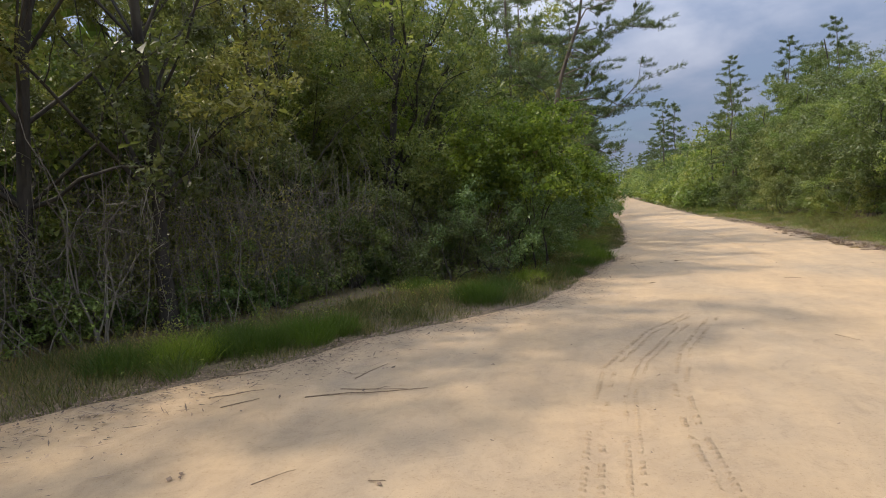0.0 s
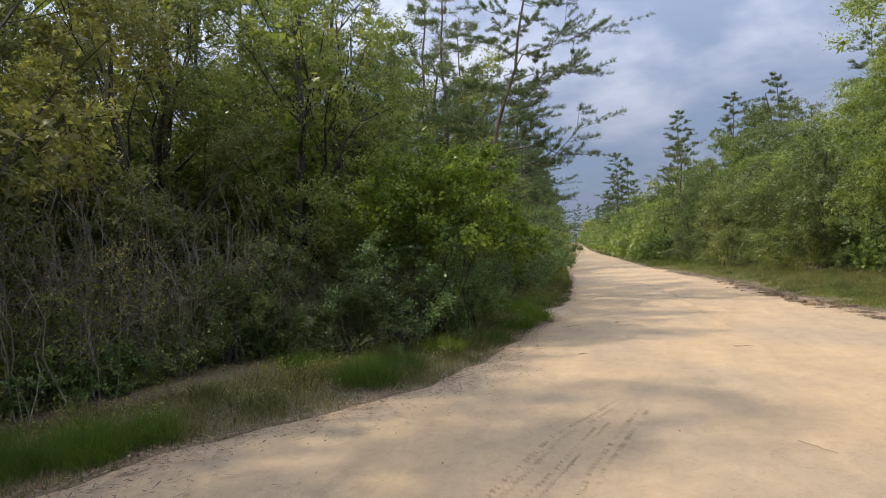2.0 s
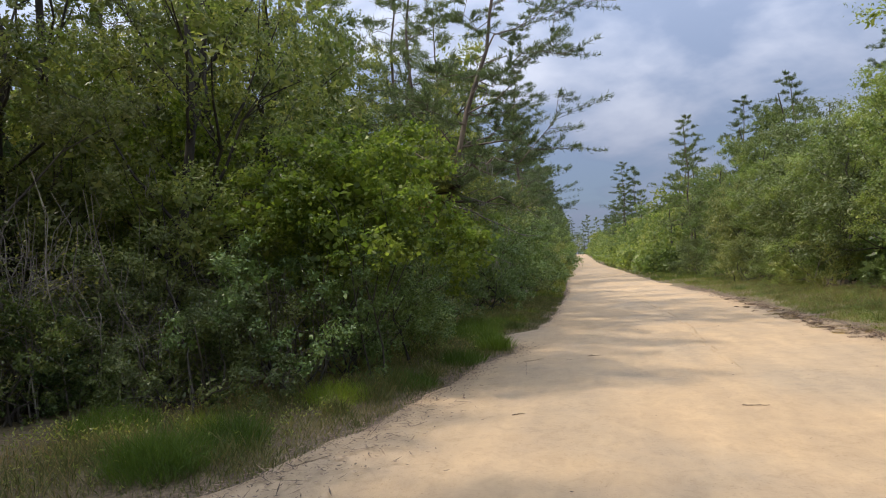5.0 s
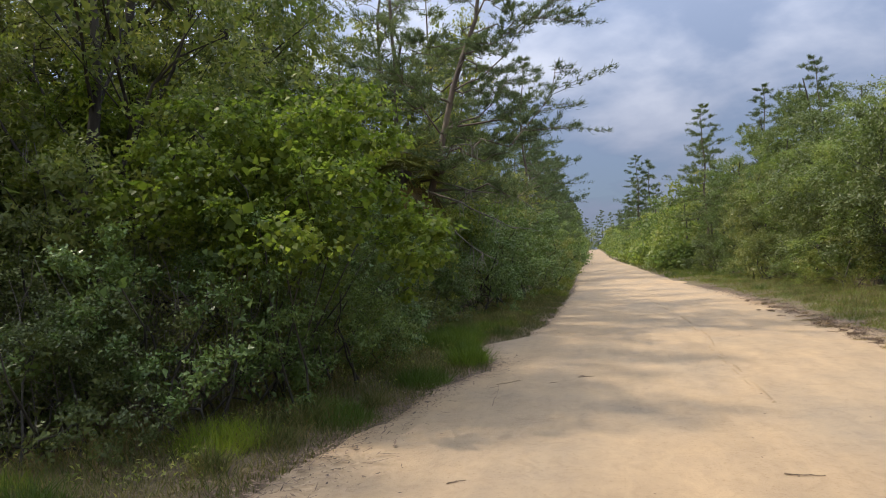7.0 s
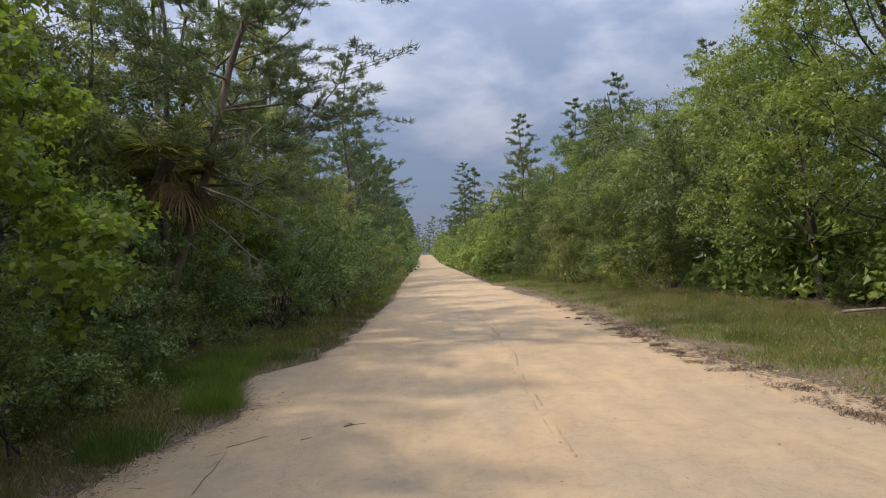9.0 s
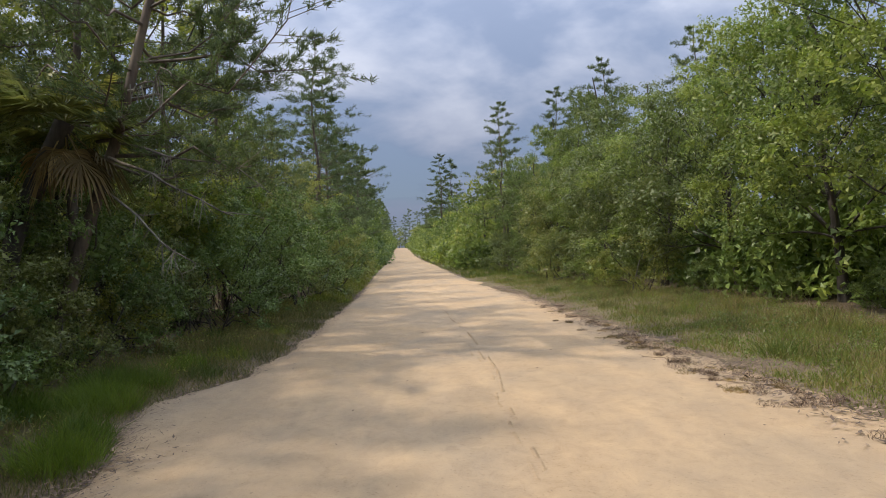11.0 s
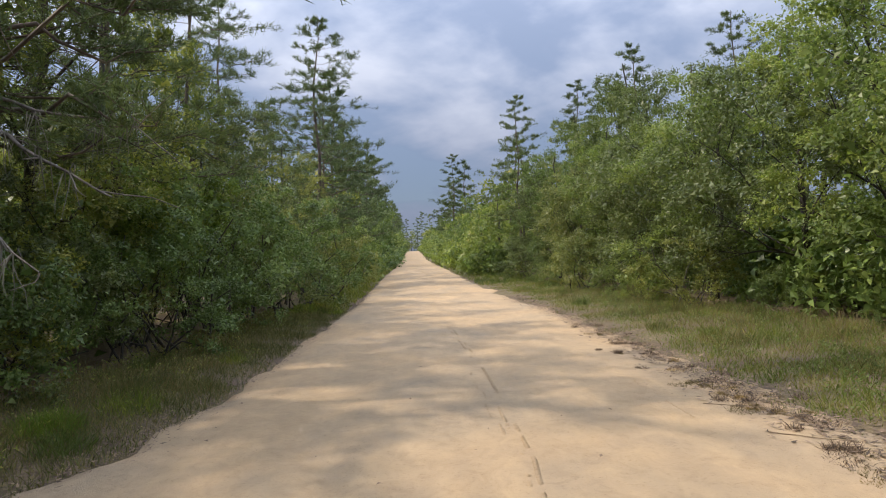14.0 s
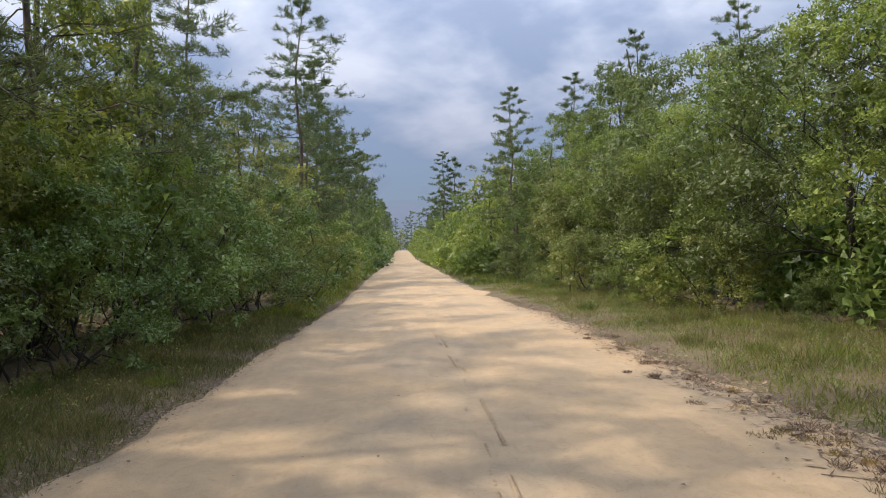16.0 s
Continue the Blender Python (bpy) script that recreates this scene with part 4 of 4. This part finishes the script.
def grass_tuft(x, y, r, h, n=900, mat=None, label="soft bright green grass tuft at the edge of the sand"):
    a, q = rng.uniform(0, 6.28, n), r * np.sqrt(rng.random(n))
    px, py = x + q * np.cos(a) * 1.0, y + q * np.sin(a)
    P = np.stack([px, py, ground_z(px, py) - 0.01], 1)
    hh = h * (1.35 if mat is None else 1.0) * (1 - 0.4 * (q / r) ** 2)
    ob = mesh_part("grass_tuft", blade_mesh("grass_tuft", P, hh, 0.0055 if mat is None else 0.008, 0.45), mat or LUSH)
    tagged(ob, label, "grass", "grass tufts")


for x, y, r, h, n in ((-4.75, 5.0, 0.3, 0.28, 900), (-4.35, 5.5, 0.32, 0.3, 1100), (-3.95, 6.0, 0.35, 0.32, 1300), (-3.5, 6.5, 0.34, 0.33, 1300), (-3.25, 7.0, 0.25, 0.28, 700), (-2.0, 9.5, 0.38, 0.32, 1300), (-1.75, 10.2, 0.3, 0.3, 800),
                      (-3.2, 10.4, 0.4, 0.25, 900), (-0.2, 16.6, 0.3, 0.32, 900), (-0.35, 17.3, 0.25, 0.3, 500), (-0.5, 15.0, 0.35, 0.25, 800), (-1.0, 18.9, 0.4, 0.3, 1100), (-0.8, 13.0, 0.3, 0.22, 600), (-1.5, 12.0, 0.4, 0.25, 800), (-0.75, 18.5, 0.35, 0.36, 900), (-1.15, 19.5, 0.4, 0.38, 1100), (-1.5, 18.2, 0.4, 0.38, 1000), (-0.75, 19.7, 0.3, 0.32, 700), (-0.7, 21.0, 0.3, 0.26, 600)):
    grass_tuft(x, y, r * 1.1, h, int(n * 1.35))


for k in range(46):
    y = far_rng.uniform(15, 46)
    x = float(right_edge(y)) + far_rng.choice((far_rng.uniform(2.6, 4.6), far_rng.uniform(1.0, 4.0)))
    grass_tuft(x, y, far_rng.uniform(0.2, 0.45), far_rng.uniform(0.2, 0.42), 260, VERGE if k % 3 else GRASS, "rank green and straw-coloured grass tuft in the verge")
for k in range(44):
    y = far_rng.uniform(4.5, 36)
    x = float(left_edge(y)) - far_rng.choice((far_rng.uniform(0.3, 0.7), far_rng.uniform(0.6, 2.0)))
    grass_tuft(x, y, far_rng.uniform(0.15, 0.35), far_rng.uniform(0.18, 0.36), 260, VERGE if k % 4 else GRASS, "mixed straw-coloured and green grass tuft beside the sand")


# ---- litter, sticks and prints on the sand ----
def road_z(x, y):
    return rise(y) + 0.048


def flakes(name, label, n, xy, size, mat, slim=(0.12, 0.5)):
    """Fallen leaves and bark crumbs lying nearly flat."""
    x, y = xy(n)
    P = np.stack([x, y, np.maximum(ground_z(x, y), np.where((x > left_edge(y) + 0.1) & (x < right_edge(y) + 0.5), road_z(x, y), -9)) + 0.016], 1)
    a = rng.uniform(0, 6.28, n)
    d = np.stack([np.cos(a), np.sin(a), rng.normal(size=n) * 0.12], 1)
    s = np.stack([-np.sin(a), np.cos(a), rng.normal(size=n) * 0.12], 1)
    L = (size * rng.uniform(0.4, 1.5, n))[:, None]
    W = L * rng.uniform(*slim, (n, 1))
    V = np.stack([P, P + d * L * 0.5 + s * W * 0.5, P + d * L + (0, 0, 0.006), P + d * L * 0.5 - s * W * 0.5], 1)
    tagged(mesh_part(name, raw_mesh(name, V.reshape(-1, 3), quads=np.arange(n * 4).reshape(n, 4)), mat), label, "litter", kind="stuff")


def left_band(n):
    y = rng.uniform(0.5, 18, n)
    return left_edge(y) + np.abs(rng.normal(size=n)) * np.interp(y, (0, 8, 13), (0.8, 0.6, 0.3)) - 0.2, y


def left_far_band(n):
    y = rng.uniform(14, 45, n)
    return left_edge(y) + rng.normal(size=n) * 0.15 - 0.02, y


def right_band(n):
    y = rng.uniform(11, 40, n)
    return right_edge(y) + rng.normal(size=n) * 0.26 + 0.22, y


def all_over(n):
    y = rng.uniform(1, 30, n)
    return left_edge(y) + (right_edge(y) - left_edge(y)) * rng.random(n), y


def left_woods(n):
    y = rng.uniform(2, 30, n)
    return left_edge(y) - rng.uniform(0.2, 5.5, n), y


flakes("leaf_litter", "scattered brown leaves and twig crumbs along the sand's edge", 9000, left_band, 0.042, LITTER)
flakes("leaf_litter", "brown leaf crumbs along the sand's edge", 11000, left_far_band, 0.05, LITTER)
flakes("leaf_litter", "dark root and leaf crumbs along the sand's edge", 8500, right_band, 0.07, LITTER)
flakes("twig_litter", "broken dark twigs scattered along the sand's edge", 1900, left_band, 0.16, LITTER, (0.03, 0.07))
flakes("twig_litter", "broken dark twigs and roots along the crumbling sand edge", 1300, right_band, 0.14, LITTER, (0.04, 0.1))
flakes("leaf_litter", "a few small dark crumbs on the open sand", 260, all_over, 0.03, LITTER)
flakes("leaf_litter", "brown fallen leaves under the thicket", 9000, left_woods, 0.08, DRY)


def clod_mesh(size):
    """A crumbled lump of sand."""
    bm = bmesh.new()
    bmesh.ops.create_icosphere(bm, subdivisions=1, radius=size)
    k = rng.uniform(0, 50)
    for v in bm.verts:
        v.co *= 0.75 + 0.5 * noise.noise(v.co / size * 1.3 + Vector((k, 0, 0)))
        v.co.z *= 0.55
    me = bpy.data.meshes.new("clod")
    bm.to_mesh(me)
    bm.free()
    return me


clods = [clod_mesh(s) for s in (0.018, 0.026, 0.036, 0.05)]
for k in range(130):
    y = 12.5 + 26 * rng.random() ** 1.3
    x = float(right_edge(y)) + rng.normal() * 0.2 + 0.05
    ob = mesh_part("sand_clod", clods[int(rng.integers(0, 4) * 0.99)], CLOD)
    ob.matrix_world = pose(x, y, float(road_z(x, y)) - 0.012, 0, 0, rng.uniform(0, 360))
    tagged(ob, "crumbly lump of packed sand at the road's edge", "clod", "sand clods")


def dry_clump(x, y, r, h, n):
    a, q = rng.uniform(0, 6.28, n), r * np.sqrt(rng.random(n))
    P = np.stack([q * np.cos(a), q * np.sin(a), np.zeros(n)], 1)
    ob = mesh_part("dry_grass_clump", blade_mesh("dry_grass_clump", P, h, 0.006, 0.9), LITTER if rng.random() < 0.6 else DRY)
    ob.matrix_world = pose(x, y, float(road_z(x, y)) - 0.01, 0, 0, 0)
    tagged(ob, "small withered brown grass clump on the sand", "grass", "withered clumps", kind="stuff")


for x, y in ((6.34, 17.02), (6.3, 21.38), (6.29, 21.96), (6.53, 24.09), (6.33, 24.65), (6.31, 22.39), (6.07, 20.1), (6.23, 21.5), (6.2, 18.1), (6.15, 19.2), (6.4, 16.2), (6.45, 15.3), (6.3, 14.5), (6.25, 17.6), (6.35, 18.7), (6.1, 19.7), (6.3, 20.7), (6.5, 23.1), (6.6, 25.6), (6.6, 27.0), (6.7, 28.5)):
    for _ in range(6):
        dry_clump(x + rng.normal() * 0.2 + 0.12, y + rng.normal() * 0.5, rng.uniform(0.05, 0.17), rng.uniform(0.03, 0.09), 110)


def stick(x0, y0, x1, y1, r, forks=1):
    """A fallen stick lying on the sand, with a side twig or two."""
    r *= 0.7
    a, b = np.array((x0, y0, float(road_z(x0, y0)) + r * 0.7)), np.array((x1, y1, float(road_z(x1, y1)) + r * 0.9))
    n = np.linalg.norm(b - a)
    main = wander(a - a, b - a, 7, n * 0.025, r, r * 0.5)
    main[0][:, 2] = np.linspace(0, b[2] - a[2], 7) + rng.random(7) * r
    lines = [main]
    for _ in range(forks):
        k = int(rng.integers(2, 5))
        e = main[0][k] + (rng.normal() * n * 0.15, rng.normal() * n * 0.15, r)
        lines.append(wander(main[0][k], e, 4, n * 0.02, r * 0.6, r * 0.3))
    ob = mesh_part("stick", tube_mesh("stick", lines, 5), STICK)
    ob.matrix_world = pose(*a)
    tagged(ob, "thin brown fallen stick lying on the sand", "stick", "fallen sticks")


STICK = bark_material("stick_bark", (0.07, 0.045, 0.03), (0.24, 0.17, 0.11), 30.0)
for st in ((-2.4, 4.43, -1.48, 4.78, 0.008), (-2.2, 4.68, -1.55, 4.74, 0.006), (-3.21, 4.31, -2.87, 4.58, 0.008), (-2.95, 4.1, -2.75, 4.35, 0.007), (-1.93, 2.9, -1.78, 3.12, 0.005), (-1.3, 3.05, -1.2, 3.06, 0.006),
           (2.22, 7.05, 2.38, 6.75, 0.006), (2.95, 11.8, 3.2, 11.78, 0.009), (0.68, 11.36, 0.8, 11.44, 0.008), (0.63, 13.74, 0.54, 14.85, 0.006), (1.5, 15.4, 1.7, 15.46, 0.009), (1.15, 15.0, 1.25, 15.06, 0.006),
           (-2.2, 5.0, -2.1, 5.5, 0.006), (-3.6, 4.9, -3.1, 5.2, 0.006), (0.5, 14.9, 0.8, 15.2, 0.005), (5.95, 20.0, 6.5, 19.6, 0.008), (6.0, 18.4, 6.7, 17.7, 0.007), (5.9, 21.1, 6.4, 20.8, 0.006), (-0.9, 9.6, -0.7, 9.9, 0.005)):
    stick(*st)


def leaf_bit(x, y, s):
    P = np.array(((0, 0, 0.004), (s * 0.5, s * 0.3, 0.012), (s, 0, 0.006), (s * 0.5, -s * 0.28, 0.014), (s * 0.3, s * 0.05, 0.02)))
    ob = mesh_part("fallen_leaf", raw_mesh("fallen_leaf", P, tris=np.array(((0, 4, 1), (1, 4, 2), (2, 4, 3), (3, 4, 0)))), LITTER)
    ob.matrix_world = pose(x, y, float(road_z(x, y)), 0, 0, rng.uniform(0, 360))
    tagged(ob, "curled dark brown leaf lying on the sand", "leaf", "fallen leaves")


for x, y, s in ((-1.04, 5.56, 0.05), (-2.45, 2.91, 0.06), (-2.41, 2.94, 0.05), (-2.38, 2.9, 0.04), (-1.2, 3.0, 0.05), (0.04, 12.16, 0.07), (4.36, 19.6, 0.05), (2.83, 21.9, 0.05), (1.58, 15.46, 0.08), (3.46, 14.4, 0.04), (5.1, 14.0, 0.04),
                (2.6, 19.2, 0.05), (4.9, 21.0, 0.05), (1.0, 20.5, 0.06), (0.9, 22.0, 0.06), (3.0, 24.0, 0.06), (-0.4, 6.4, 0.04), (1.4, 7.3, 0.04)):
    leaf_bit(x, y, s)


def tyre_track(points, width, worn=-0.3, deep=1.0):
    """Prints of a tread: two rows of slanting ridges pressed up in the sand."""
    pts = np.array(points, float)
    seg = np.linalg.norm(np.diff(pts, axis=0), axis=1)
    at = np.concatenate([[0], np.cumsum(seg)])
    u = np.arange(0, at[-1], 0.07)
    x, y = np.interp(u, at, pts[:, 0]), np.interp(u, at, pts[:, 1])
    t = np.stack([np.gradient(x), np.gradient(y)], 1)
    t /= np.linalg.norm(t, axis=1, keepdims=True)
    V, Q, T = [], [], []
    for i in range(len(u)):
        for row in (-1, 1):
            if rng.random() < 0.2 or noise.noise(Vector((u[i] * 1.6, row * 5.0, width * 90))) < worn:
                continue
            f, sd = t[i], np.array((-t[i][1], t[i][0]))
            c = np.array((x[i], y[i])) + sd * row * width * 0.3 + f * 0.018 * (row > 0)
            a = f * 0.35 + sd * row * 0.95
            b = f * 0.95 - sd * row * 0.35
            hl, hw, hz = width * 0.17, 0.011, rng.uniform(0.007, 0.012) * deep
            k = len(V)
            z = float(road_z(c[0], c[1])) - 0.012
            for q in (-a * hl - b * hw, a * hl - b * hw, a * hl + b * hw, -a * hl + b * hw):
                V.append((*(c + q), z))
            for q in (-a * hl * 0.7, a * hl * 0.7):
                V.append((*(c + q), z + 0.012 + hz))
            Q += [(k, k + 1, k + 5, k + 4), (k + 2, k + 3, k + 4, k + 5)]
            T += [(k + 1, k + 2, k + 5), (k + 3, k, k + 4)]
    ob = mesh_part("tyre_track", raw_mesh("tyre_track", np.array(V), quads=Q, tris=T), SAND)
    tagged(ob, "faint tyre tread print pressed into the sand", "tyre track", "tyre tracks", kind="stuff")


tyre_track(((-0.12, 2.4), (-0.11, 4.2), (-0.01, 5.6), (0.42, 7.1), (1.0, 8.3)), 0.15, -0.45, 1.15)
tyre_track(((0.1, 2.4), (0.13, 4.76), (0.29, 5.8), (0.84, 7.6)), 0.12, -0.45, 1.0)
tyre_track(((0.58, 2.6), (0.49, 4.2), (0.52, 5.1), (0.7, 6.3), (1.2, 8.0)), 0.15, -0.45, 1.15)
tyre_track(((3.44, 14.0), (3.6, 18.0), (3.78, 19.6), (3.83, 21.8), (3.85, 25.2), (3.7, 30.0)), 0.13, 0.12)
tyre_track(((5.55, 20.6), (5.58, 21.4), (5.65, 22.6)), 0.06)
tyre_track(((3.66, 19.0), (3.68, 21.8), (3.7, 23.5)), 0.08, 0.1)

# ---- fallen and dead wood ----
def dead_branch(name, label, lines, category="branch"):
    ob = mesh_part(name, tube_mesh(name, lines, 6), DEAD)
    return tagged(ob, label, category)


dead_branch("leaning_dead_branch", "bleached grey dead branch leaning in the thicket", [wander((-6.6, 7.6, 0.0), (-7.3, 7.9, 1.6), 7, 0.04, 0.045, 0.025), wander((-7.0, 7.75, 0.9), (-6.8, 7.7, 1.5), 4, 0.02, 0.02, 0.008)])
dead_branch("fallen_log", "dark fallen log lying in the undergrowth", [wander((-8.6, 7.2, 0.25), (-6.9, 6.9, 0.12), 6, 0.03, 0.07, 0.05)])
dead_branch("fallen_branch", "bleached grey fallen branch under the scrub oaks", [wander((10.6, 21.2, 0.3), (12.2, 20.2, 0.45), 7, 0.05, 0.035, 0.018), wander((11.2, 20.8, 0.35), (11.0, 20.3, 0.9), 5, 0.04, 0.018, 0.006)])
